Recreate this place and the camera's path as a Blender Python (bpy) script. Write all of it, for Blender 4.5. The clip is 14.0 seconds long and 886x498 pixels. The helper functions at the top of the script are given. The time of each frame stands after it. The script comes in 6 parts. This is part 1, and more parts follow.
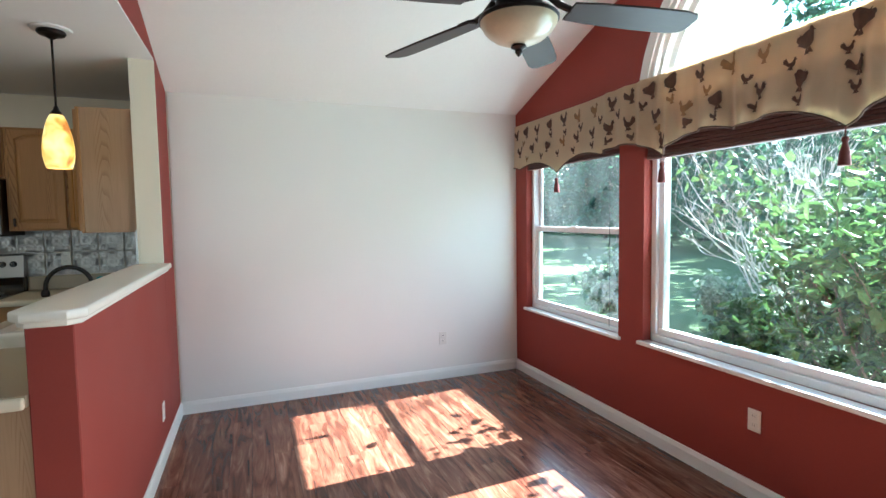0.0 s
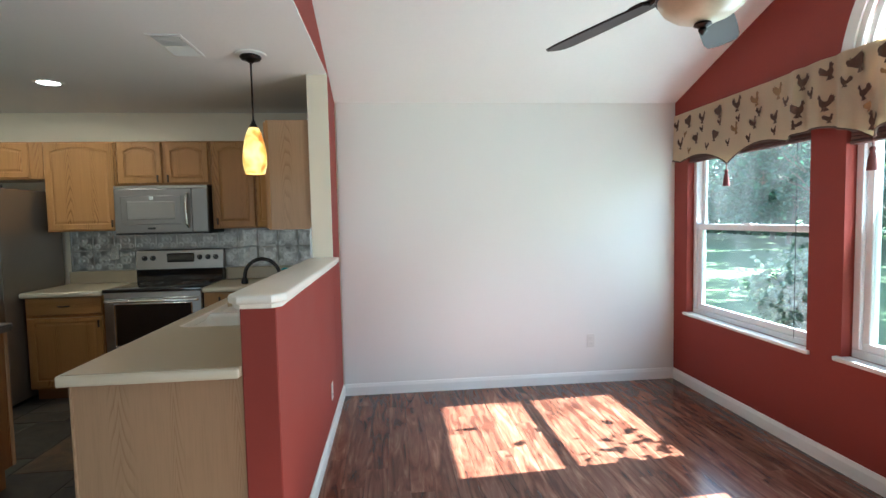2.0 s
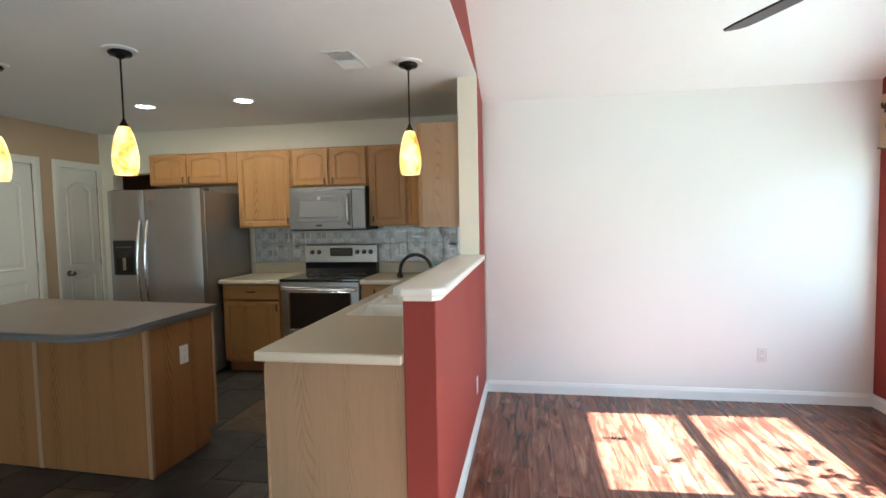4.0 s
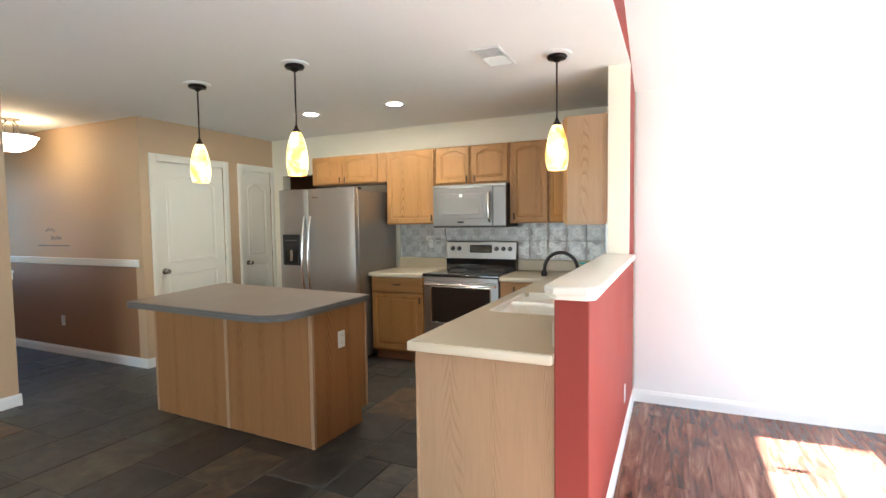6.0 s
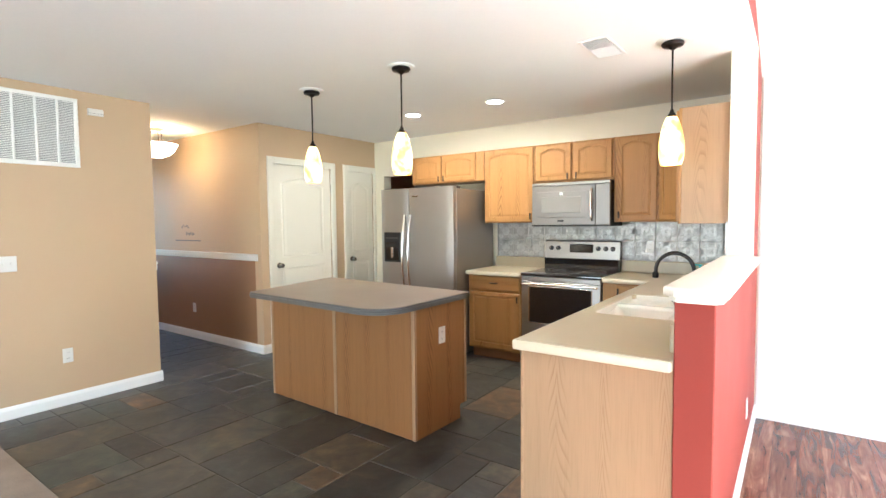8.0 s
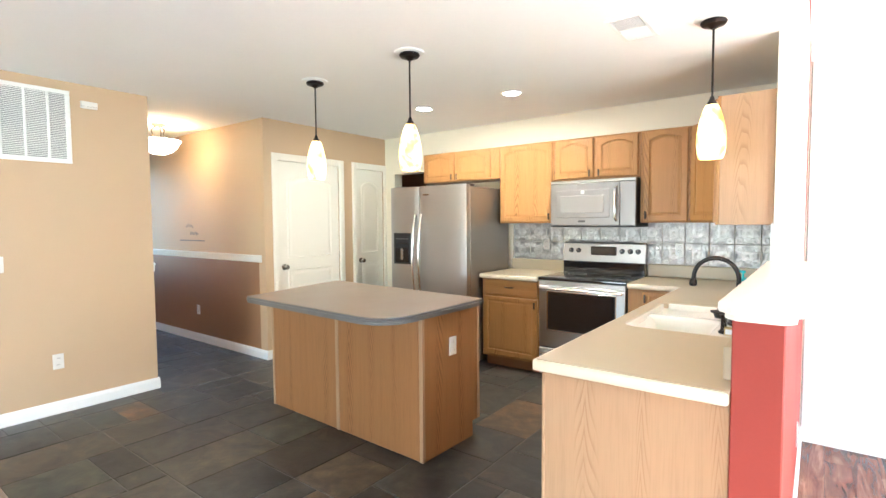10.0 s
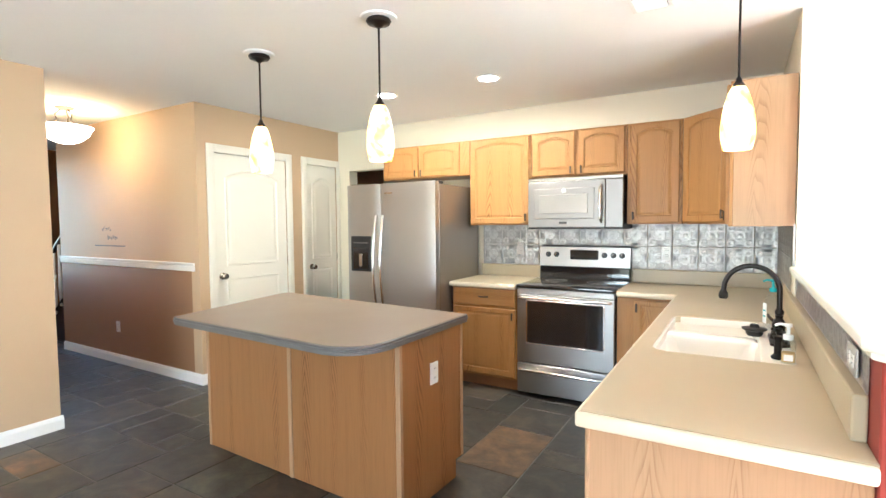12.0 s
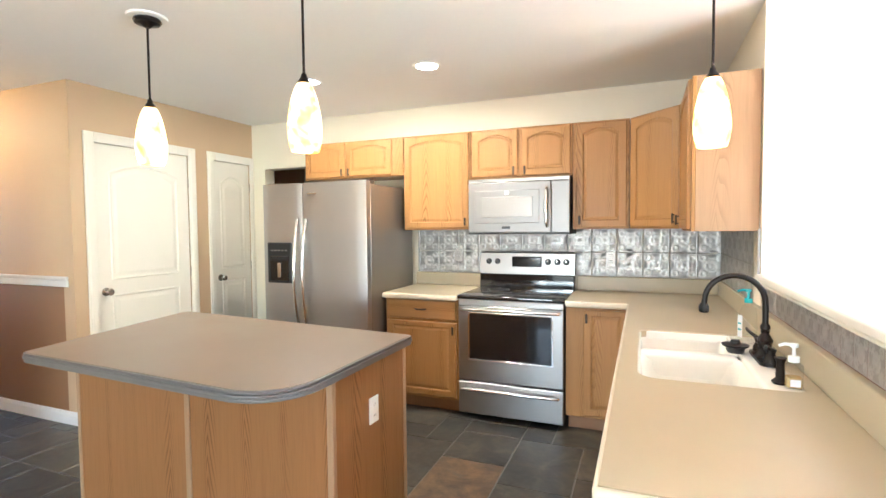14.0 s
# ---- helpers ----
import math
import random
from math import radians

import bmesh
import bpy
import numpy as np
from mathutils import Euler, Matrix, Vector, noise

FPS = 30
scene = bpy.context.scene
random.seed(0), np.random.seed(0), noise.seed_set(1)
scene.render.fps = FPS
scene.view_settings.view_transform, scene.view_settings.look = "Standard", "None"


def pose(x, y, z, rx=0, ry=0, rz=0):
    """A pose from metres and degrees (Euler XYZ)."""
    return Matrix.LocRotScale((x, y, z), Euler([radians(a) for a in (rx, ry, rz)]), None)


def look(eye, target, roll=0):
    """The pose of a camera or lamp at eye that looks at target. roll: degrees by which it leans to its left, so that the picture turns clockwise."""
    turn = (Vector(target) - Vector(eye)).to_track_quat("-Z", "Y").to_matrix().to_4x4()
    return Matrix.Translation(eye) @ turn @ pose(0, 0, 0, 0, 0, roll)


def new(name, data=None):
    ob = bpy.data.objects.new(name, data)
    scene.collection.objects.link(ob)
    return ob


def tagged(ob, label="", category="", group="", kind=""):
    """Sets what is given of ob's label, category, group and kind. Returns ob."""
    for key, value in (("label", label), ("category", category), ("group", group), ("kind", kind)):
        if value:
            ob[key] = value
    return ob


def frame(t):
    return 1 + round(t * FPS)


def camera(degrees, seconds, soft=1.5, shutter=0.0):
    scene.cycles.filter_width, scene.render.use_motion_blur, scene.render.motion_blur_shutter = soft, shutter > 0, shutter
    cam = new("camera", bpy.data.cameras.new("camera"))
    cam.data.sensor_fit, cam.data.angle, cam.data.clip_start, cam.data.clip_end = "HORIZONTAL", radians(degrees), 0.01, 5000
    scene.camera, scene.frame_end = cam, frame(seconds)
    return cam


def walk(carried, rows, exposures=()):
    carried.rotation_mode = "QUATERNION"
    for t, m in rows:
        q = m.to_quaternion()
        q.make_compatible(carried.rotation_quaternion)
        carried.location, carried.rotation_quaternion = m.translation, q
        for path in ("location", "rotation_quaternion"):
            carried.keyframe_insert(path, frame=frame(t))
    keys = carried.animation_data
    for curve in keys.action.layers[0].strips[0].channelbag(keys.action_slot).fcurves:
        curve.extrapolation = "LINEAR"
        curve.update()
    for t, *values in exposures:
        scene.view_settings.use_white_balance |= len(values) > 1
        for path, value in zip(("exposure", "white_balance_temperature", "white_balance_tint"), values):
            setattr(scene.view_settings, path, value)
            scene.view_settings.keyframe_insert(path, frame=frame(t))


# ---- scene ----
cam = camera(83.6, 14.0)
PATH = [
    (0, (-0.199, 0.076, 1.458), (0.515, 1.94, 1.331), -0.9),
    (0.5, (-0.23, 0.079, 1.449), (0.38, 1.98, 1.325), -1.0),
    (1, (-0.255, 0.096, 1.444), (0.223, 2.034, 1.32), -1.0),
    (1.5, (-0.283, 0.104, 1.45), (0.057, 2.071, 1.325), -0.9),
    (2, (-0.309, 0.105, 1.445), (-0.112, 2.092, 1.326), -1.2),
    (2.5, (-0.331, 0.11, 1.445), (-0.268, 2.106, 1.327), -1.1),
    (3, (-0.349, 0.105, 1.445), (-0.413, 2.1, 1.329), -1.1),
    (5.5, (-0.454, 0.094, 1.441), (-1.192, 1.949, 1.326), -0.9),
    (6, (-0.472, 0.101, 1.436), (-1.316, 1.91, 1.323), -0.8),
    (6.5, (-0.495, 0.096, 1.431), (-1.436, 1.858, 1.32), -0.7),
    (7, (-0.511, 0.091, 1.431), (-1.537, 1.804, 1.319), -0.7),
    (7.5, (-0.526, 0.087, 1.428), (-1.623, 1.755, 1.317), -0.6),
    (8, (-0.536, 0.075, 1.427), (-1.696, 1.701, 1.316), -0.6),
    (8.5, (-0.54, 0.081, 1.423), (-1.736, 1.68, 1.311), -0.6),
    (11, (-0.913, 0.515, 1.427), (-2.12, 2.106, 1.318), -0.4),
    (11.5, (-1.046, 0.573, 1.423), (-2.175, 2.22, 1.317), -0.4),
    (12, (-1.148, 0.655, 1.428), (-2.176, 2.367, 1.323), -0.5),
    (12.5, (-1.23, 0.74, 1.43), (-2.17, 2.502, 1.327), -0.6),
    (13, (-1.315, 0.816, 1.432), (-2.176, 2.619, 1.333), -0.6),
    (13.5, (-1.374, 0.918, 1.426), (-2.18, 2.746, 1.33), -0.5),
    (14, (-1.436, 0.977, 1.429), (-2.183, 2.83, 1.34), -0.5),
]
walk(cam, [(t, look(eye, target, roll)) for t, eye, target, roll in PATH],
     exposures=[(0.0, 3.72, 5420, 0), (3.0, 3.95, 5400, 1), (5.5, 4.87, 5600, 5), (6.5, 5.28, 5650, 6), (8.5, 5.80, 5650, 6), (11.0, 6.0, 5640, 6), (14.0, 6.02, 5740, 8)])

# ---- world, sun, daylight, added fill ----
SUN_WAY = Vector((-1.0, -0.05, -0.87)).normalized()
world = bpy.data.worlds.new("world")
scene.world = world
world.use_nodes = True
wn = world.node_tree.nodes
sky = wn.new("ShaderNodeTexSky")
sky.sky_type = "NISHITA"
sky.sun_disc = False
sky.sun_elevation = math.asin(-SUN_WAY.z)
sky.sun_rotation = math.atan2(-SUN_WAY.x, -SUN_WAY.y)
wn["Background"].inputs["Strength"].default_value = 0.05
world.node_tree.links.new(sky.outputs[0], wn["Background"].inputs["Color"])
sun = new("sun", bpy.data.lights.new("sun", "SUN"))
sun.data.energy = 5.0
sun.data.angle = radians(0.5)
sun.data.color = (1.0, 0.95, 0.88)
sun.matrix_world = look(-SUN_WAY * 20, (0, 0, 0))


CAN_POWER = 0.50            # of each recessed light


def daylight(name, where, target, width, height, power, colour=(0.93, 0.97, 1.0)):
    lamp = new(name, bpy.data.lights.new(name, "AREA"))
    lamp.data.shape = "RECTANGLE"
    lamp.data.size, lamp.data.size_y, lamp.data.energy = width, height, power
    lamp.data.color = colour
    lamp.matrix_world = look(where, target)
    return lamp


# added fill from an unseen south source, tilted up to brighten the ceiling
daylight("added_fill_south", (-2.85, -4.42, 1.15), (-2.85, -1.6, 5.8), 2.4, 2.0, 4.6)
daylight("daylight_hall", (-9.42, 2.75, 1.6), (-5, 2.75, 1.3), 0.8, 1.2, 0.035, (0.40, 0.78, 1.0))
daylight("daylight_bay", (2.19, 1.63, 1.30), (0, 1.63, 1.9), 1.7, 1.1, 3.3, (0.86, 0.96, 1.0))
daylight("daylight_side", (2.18, 3.41, 1.25), (0, 3.41, 1.25), 1.0, 1.0, 0.5, (0.86, 0.96, 1.0))


# ---- materials ----
def nodes_of(name):
    m = bpy.data.materials.new(name)
    m.use_nodes = True
    return m, m.node_tree.nodes, m.node_tree.links, m.node_tree.nodes["Principled BSDF"]


def set_in(node, **values):
    for key, value in values.items():
        node.inputs[key.replace("_", " ")].default_value = value


def coords(n, l, scale=(1, 1, 1), jitter=False):
    tc = n.new("ShaderNodeTexCoord")
    mp = n.new("ShaderNodeMapping")
    mp.inputs["Scale"].default_value = scale
    l.new(tc.outputs["Object"], mp.inputs["Vector"])
    if jitter:
        info = n.new("ShaderNodeObjectInfo")
        mul = n.new("ShaderNodeVectorMath")
        mul.operation = "MULTIPLY"
        mul.inputs[1].default_value = (37, 53, 71)
        l.new(info.outputs["Random"], mul.inputs[0])
        l.new(mul.outputs[0], mp.inputs["Location"])
    return mp.outputs[0]


def noise_tex(n, l, vec, scale, detail=3.0, rough=0.55, distort=0.0):
    t = n.new("ShaderNodeTexNoise")
    l.new(vec, t.inputs["Vector"])
    set_in(t, Scale=scale, Detail=detail, Roughness=rough, Distortion=distort)
    return t.outputs["Fac"]


def ramp(n, l, fac, stops):
    r = n.new("ShaderNodeValToRGB")
    while len(r.color_ramp.elements) < len(stops):
        r.color_ramp.elements.new(0.5)
    for e, (p, c) in zip(r.color_ramp.elements, stops):
        e.position, e.color = p, (*c, 1)
    l.new(fac, r.inputs[0])
    return r.outputs[0]


def mix(n, l, fac, a, b, blend="MIX"):
    m = n.new("ShaderNodeMix")
    m.data_type, m.blend_type = "RGBA", blend
    for value, socket in ((fac, m.inputs[0]), (a, m.inputs[6]), (b, m.inputs[7])):
        if isinstance(value, (int, float)):
            socket.default_value = value
        elif isinstance(value, tuple):
            socket.default_value = (*value, 1)
        else:
            l.new(value, socket)
    return m.outputs[2]


def bump(n, l, b, height, strength, distance=0.002):
    k = n.new("ShaderNodeBump")
    set_in(k, Strength=strength, Distance=distance)
    l.new(height, k.inputs["Height"])
    l.new(k.outputs[0], b.inputs["Normal"])


def spread(n, l, fac, low, high):
    r = n.new("ShaderNodeMapRange")
    set_in(r, To_Min=low, To_Max=high, From_Min=0.2, From_Max=0.8)
    l.new(fac, r.inputs["Value"])
    return r.outputs[0]


def shade(c, k):
    return tuple(min(1.0, v * k) for v in c)


def plain(name, col, rough=0.5, metal=0.0, var=0.06, low=1.5, fine=90.0, relief=0.1, depth=0.001, coat=0.0, stretch=(1, 1, 1)):
    m, n, l, b = nodes_of(name)
    vec = coords(n, l, stretch)
    big, small = noise_tex(n, l, vec, low, 4), noise_tex(n, l, vec, fine, 3)
    c = ramp(n, l, big, [(0.15, shade(col, 1 - 1.5 * var)), (0.85, shade(col, 1 + 1.5 * var))])
    c = mix(n, l, 0.35, c, ramp(n, l, small, [(0.2, shade(col, 1 - 1.3 * var)), (0.8, shade(col, 1 + 1.3 * var))]))
    l.new(c, b.inputs["Base Color"])
    l.new(spread(n, l, big, rough * 0.88, min(1, rough * 1.12)), b.inputs["Roughness"])
    set_in(b, Metallic=metal, Coat_Weight=coat, Coat_Roughness=0.08)
    if relief:
        bump(n, l, b, small, relief, depth)
    return m


def sums(n, l, op, a, b=0.0):
    k = n.new("ShaderNodeMath")
    k.operation = op
    for value, socket in ((a, k.inputs[0]), (b, k.inputs[1])):
        if isinstance(value, (int, float)):
            socket.default_value = value
        else:
            l.new(value, socket)
    return k.outputs[0]


def oak(name, tint, axis="z", rough=0.38, figure=0.85):
    """Smooth stained oak: fine straight pores, and columns of peaked growth rings."""
    m, n, l, b = nodes_of(name)
    s = {"z": (1, 1, 0.10), "x": (0.10, 1, 1), "y": (1, 0.10, 1)}[axis]
    vec = coords(n, l, s, True)
    pores = noise_tex(n, l, coords(n, l, tuple(v * (1 if v == 1 else 0.35) for v in s), True), 190, 2)
    broad = noise_tex(n, l, vec, 2.2, 3)
    streak = noise_tex(n, l, coords(n, l, tuple(v * (1 if v == 1 else 0.4) for v in s), True), 30, 4, 0.6)
    split = n.new("ShaderNodeSeparateXYZ")
    l.new(coords(n, l, (1, 1, 1), True), split.inputs[0])
    across = sums(n, l, "ADD", split.outputs["X"], split.outputs["Y"]) if axis == "z" else split.outputs["Z"]
    along = split.outputs["Z"] if axis == "z" else split.outputs["X"]
    wander = noise_tex(n, l, vec, 5.0, 2)
    across = sums(n, l, "ADD", across, sums(n, l, "MULTIPLY", wander, 0.16))
    off = sums(n, l, "ABSOLUTE", sums(n, l, "SUBTRACT", sums(n, l, "FRACT", sums(n, l, "MULTIPLY", across, 4.7)), 0.5))
    rings = sums(n, l, "FRACT", sums(n, l, "ADD", sums(n, l, "MULTIPLY", along, 10.0), sums(n, l, "ADD", sums(n, l, "MULTIPLY", off, 15.0), sums(n, l, "MULTIPLY", broad, 9.0))))
    inside = ramp(n, l, off, [(0.07, (1, 1, 1)), (0.17, (0, 0, 0))])
    some = ramp(n, l, noise_tex(n, l, vec, 4.5, 2), [(0.36, (0.1, 0.1, 0.1)), (0.52, (1, 1, 1))])
    peaks = mix(n, l, 1.0, inside, some, "MULTIPLY")
    c = ramp(n, l, streak, [(0.33, shade(tint, 0.90)), (0.46, shade(tint, 0.985)), (0.66, shade(tint, 1.05))])
    c = mix(n, l, 0.22, c, ramp(n, l, pores, [(0.36, shade(tint, 0.6)), (0.52, shade(tint, 1.05))]))
    c = mix(n, l, 0.3, c, ramp(n, l, broad, [(0.3, shade(tint, 0.86)), (0.7, shade(tint, 1.1))]))
    lines = ramp(n, l, rings, [(0.0, (0.40, 0.33, 0.27)), (0.14, (0.55, 0.48, 0.42)), (0.40, (1, 1, 1)), (1.0, (1.06, 1.06, 1.06))])
    ring_col = mix(n, l, figure, c, lines, "MULTIPLY")
    c = mix(n, l, peaks, c, ring_col)
    l.new(c, b.inputs["Base Color"])
    l.new(spread(n, l, pores, rough * 1.2, rough * 0.9), b.inputs["Roughness"])
    set_in(b, Specular_IOR_Level=0.32)
    bump(n, l, b, pores, 0.15, 0.0008)
    return m


WHITE_WALL = plain("white_wall_paint", (0.80, 0.785, 0.75), 0.78, var=0.02, low=0.8, fine=120, relief=0.12)
CEILING = plain("ceiling_paint", (0.86, 0.86, 0.845), 0.72, var=0.025, low=1.2, fine=38, relief=0.35, depth=0.003)
RED = plain("red_wall_paint", (0.265, 0.042, 0.030), 0.62, var=0.06, low=1.2, fine=110, relief=0.12)
RED.node_tree.nodes["Principled BSDF"].inputs["Specular IOR Level"].default_value = 0.3
TAN = plain("tan_wall_paint", (0.53, 0.375, 0.23), 0.55, var=0.035, low=1.0, fine=110, relief=0.12)
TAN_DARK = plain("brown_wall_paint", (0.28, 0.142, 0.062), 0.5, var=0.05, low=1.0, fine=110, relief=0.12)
CREAM = plain("cream_wall_paint", (0.80, 0.74, 0.60), 0.55, var=0.025, low=1.0, fine=110, relief=0.12)
CLOSET = plain("dark_olive_closet", (0.12, 0.125, 0.10), 0.6, var=0.06, low=1.0, fine=110, relief=0.12)
TRIM = plain("trim_paint", (0.82, 0.81, 0.78), 0.32, var=0.03, low=3, fine=60, relief=0.06)
DOOR_PAINT = plain("door_paint", (0.77, 0.73, 0.63), 0.36, var=0.025, low=2, fine=70, relief=0.08)
VINYL = plain("window_vinyl", (0.84, 0.85, 0.86), 0.33, var=0.02, low=4, fine=50, relief=0.03)
OAK = oak("golden_oak", (0.38, 0.196, 0.066))
# golden oak darkened for the island, its weaker light put into the colour
OAK_ISLAND_SHADED = oak("oak_island_shaded", (0.30, 0.140, 0.050), figure=0.95)
OAK_SIDE = oak("oak_side_panel", (0.39, 0.248, 0.140), figure=0.4)
OAK_RAIL = oak("oak_rail", (0.37, 0.190, 0.065), "x")
COUNTER = plain("beige_solid_surface", (0.465, 0.392, 0.265), 0.34, var=0.045, low=7, fine=260, relief=0.0)
COUNTER_EDGE = plain("pale_counter_edge", (0.66, 0.585, 0.44), 0.32, var=0.03, low=3, fine=220, relief=0.0)
ISLAND_TOP = plain("taupe_laminate", (0.205, 0.158, 0.117), 0.34, var=0.04, low=2.0, fine=300, relief=0.0)
ISLAND_EDGE = plain("grey_laminate_edge", (0.125, 0.124, 0.122), 0.36, var=0.14, low=14, fine=180, relief=0.08)
CAP = plain("white_sill_stone", (0.80, 0.77, 0.68), 0.34, var=0.02, low=2, fine=160, relief=0.0)
SINK = plain("white_composite", (0.86, 0.83, 0.75), 0.235, var=0.012, low=3, fine=60, relief=0.0)
BRONZE = plain("oil_rubbed_bronze", (0.028, 0.024, 0.022), 0.34, 0.85, var=0.2, low=9, fine=130, relief=0.05)
PULL = plain("dark_bronze_pull", (0.055, 0.042, 0.032), 0.42, 0.7, var=0.2, low=9, fine=130, relief=0.05)
BLACK_GLASS = plain("black_glass", (0.012, 0.012, 0.013), 0.07, var=0.1, low=3, fine=60, relief=0.0, coat=0.6)
BLACK_PLASTIC = plain("black_plastic", (0.016, 0.016, 0.017), 0.38, var=0.15, low=4, fine=200, relief=0.08)
GREY_SIDE = plain("grey_textured_steel", (0.30, 0.27, 0.235), 0.36, 0.75, var=0.06, low=2, fine=240, relief=0.25)
OUTLET = plain("white_plastic", (0.72, 0.70, 0.655), 0.34, var=0.02, low=4, fine=90, relief=0.02)
SLOT = plain("dark_slot", (0.03, 0.03, 0.03), 0.6, var=0.1)
GREY_LINE = plain("grey_print", (0.16, 0.15, 0.14), 0.6, var=0.15)
NICKEL = plain("satin_nickel", (0.50, 0.45, 0.38), 0.23, 1.0, var=0.08, low=9, fine=130, relief=0.03)
GROUT = plain("grey_grout", (0.15, 0.147, 0.138), 0.85, var=0.15, low=5, fine=240, relief=0.4)
SUBFLOOR = plain("dark_plank_joint", (0.03, 0.015, 0.010), 0.6, var=0.2)
CARPET = plain("taupe_carpet", (0.27, 0.215, 0.17), 0.95, var=0.34, low=3, fine=130, relief=0.8, depth=0.006)
BLIND = plain("folded_blind", (0.10, 0.045, 0.038), 0.6, var=0.12, low=3, fine=120, stretch=(1, 1, 14))
FAN_WOOD = plain("dark_walnut_blade", (0.024, 0.014, 0.011), 0.42, var=0.25, low=5, fine=70, stretch=(0.15, 1, 1))
FAN_WOOD.node_tree.nodes["Principled BSDF"].inputs["Specular IOR Level"].default_value = 0.3
TASSEL = plain("maroon_thread", (0.13, 0.03, 0.025), 0.8, var=0.2, low=8, fine=300, relief=0.6, stretch=(1, 1, 0.1))
CHROME = plain("polished_steel", (0.72, 0.71, 0.69), 0.17, 1.0, var=0.03, low=3, fine=200, relief=0.02)


def brushed(name, col, rough, axis):
    m, n, l, b = nodes_of(name)
    s = (0.01, 1, 1) if axis == "x" else (1, 1, 0.01)
    f = noise_tex(n, l, coords(n, l, s), 420, 2)
    cloud = noise_tex(n, l, coords(n, l), 2.5, 3)
    c = mix(n, l, 0.5, ramp(n, l, f, [(0.3, shade(col, 0.97)), (0.7, shade(col, 1.02))]), ramp(n, l, cloud, [(0.3, shade(col, 0.93)), (0.7, shade(col, 1.05))]))
    l.new(c, b.inputs["Base Color"])
    l.new(spread(n, l, f, rough * 0.85, rough * 1.15), b.inputs["Roughness"])
    set_in(b, Metallic=1.0)
    bump(n, l, b, f, 0.015, 0.0003)
    return m


STEEL = brushed("brushed_steel", (0.41, 0.40, 0.385), 0.36, "x")
MICRO_STEEL = brushed("satin_steel_door", (0.27, 0.262, 0.255), 0.42, "x")
STEEL_UP = brushed("brushed_steel_upright", (0.44, 0.425, 0.41), 0.42, "z")


def tin():
    m, n, l, b = nodes_of("pressed_tin")
    vec = coords(n, l, (1, 1, 1), True)
    f, g = noise_tex(n, l, vec, 24, 4), noise_tex(n, l, vec, 150, 2)
    c = ramp(n, l, f, [(0.25, (0.70, 0.69, 0.675)), (0.5, (0.83, 0.82, 0.80)), (0.75, (0.92, 0.91, 0.89))])
    l.new(c, b.inputs["Base Color"])
    l.new(spread(n, l, f, 0.39, 0.30), b.inputs["Roughness"])
    set_in(b, Metallic=0.62)
    bump(n, l, b, mix(n, l, 0.5, f, g), 0.2, 0.002)
    return m


TIN = tin()
# darker tin for the pressed hollows, their shade put into the colour
TIN_SHADE = plain("tin_recess_shade", (0.68, 0.665, 0.645), 0.36, 0.62, var=0.18, low=20, fine=160, relief=0.15)


def slate():
    m, n, l, b = nodes_of("slate_tile")
    vec = coords(n, l, (1, 1, 1), True)
    info = n.new("ShaderNodeObjectInfo")
    base = ramp(n, l, info.outputs["Random"], [(0.0, (0.024, 0.025, 0.025)), (0.2, (0.050, 0.048, 0.043)), (0.36, (0.030, 0.031, 0.031)), (0.52, (0.068, 0.062, 0.052)),
                                               (0.66, (0.034, 0.036, 0.035)), (0.80, (0.052, 0.060, 0.052)), (0.91, (0.068, 0.056, 0.042)), (1.0, (0.115, 0.072, 0.042))])
    big, mid, fine = noise_tex(n, l, vec, 4.5, 6, 0.6, 0.8), noise_tex(n, l, vec, 16, 5, 0.6), noise_tex(n, l, vec, 90, 3)
    c = mix(n, l, 0.85, base, ramp(n, l, big, [(0.30, (0.34, 0.35, 0.37)), (0.5, (0.95, 0.95, 0.93)), (0.70, (1.9, 1.72, 1.45))]), "MULTIPLY")
    c = mix(n, l, 0.5, c, ramp(n, l, mid, [(0.38, (0.42, 0.44, 0.46)), (0.62, (1.65, 1.58, 1.46))]), "MULTIPLY")
    stain = noise_tex(n, l, coords(n, l, (1, 1.6, 1), True), 3.2, 5, 0.6, 1.0)
    c = mix(n, l, ramp(n, l, stain, [(0.56, (0, 0, 0)), (0.74, (0.7, 0.7, 0.7))]), c, (0.088, 0.062, 0.040))
    c = mix(n, l, ramp(n, l, stain, [(0.26, (0.6, 0.6, 0.6)), (0.42, (0, 0, 0))]), c, (0.062, 0.074, 0.070))
    l.new(c, b.inputs["Base Color"])
    l.new(spread(n, l, mid, 0.30, 0.50), b.inputs["Roughness"])
    set_in(b, Specular_IOR_Level=0.5)
    bump(n, l, b, mix(n, l, 0.3, big, fine), 0.55, 0.004)
    return m


SLATE = slate()


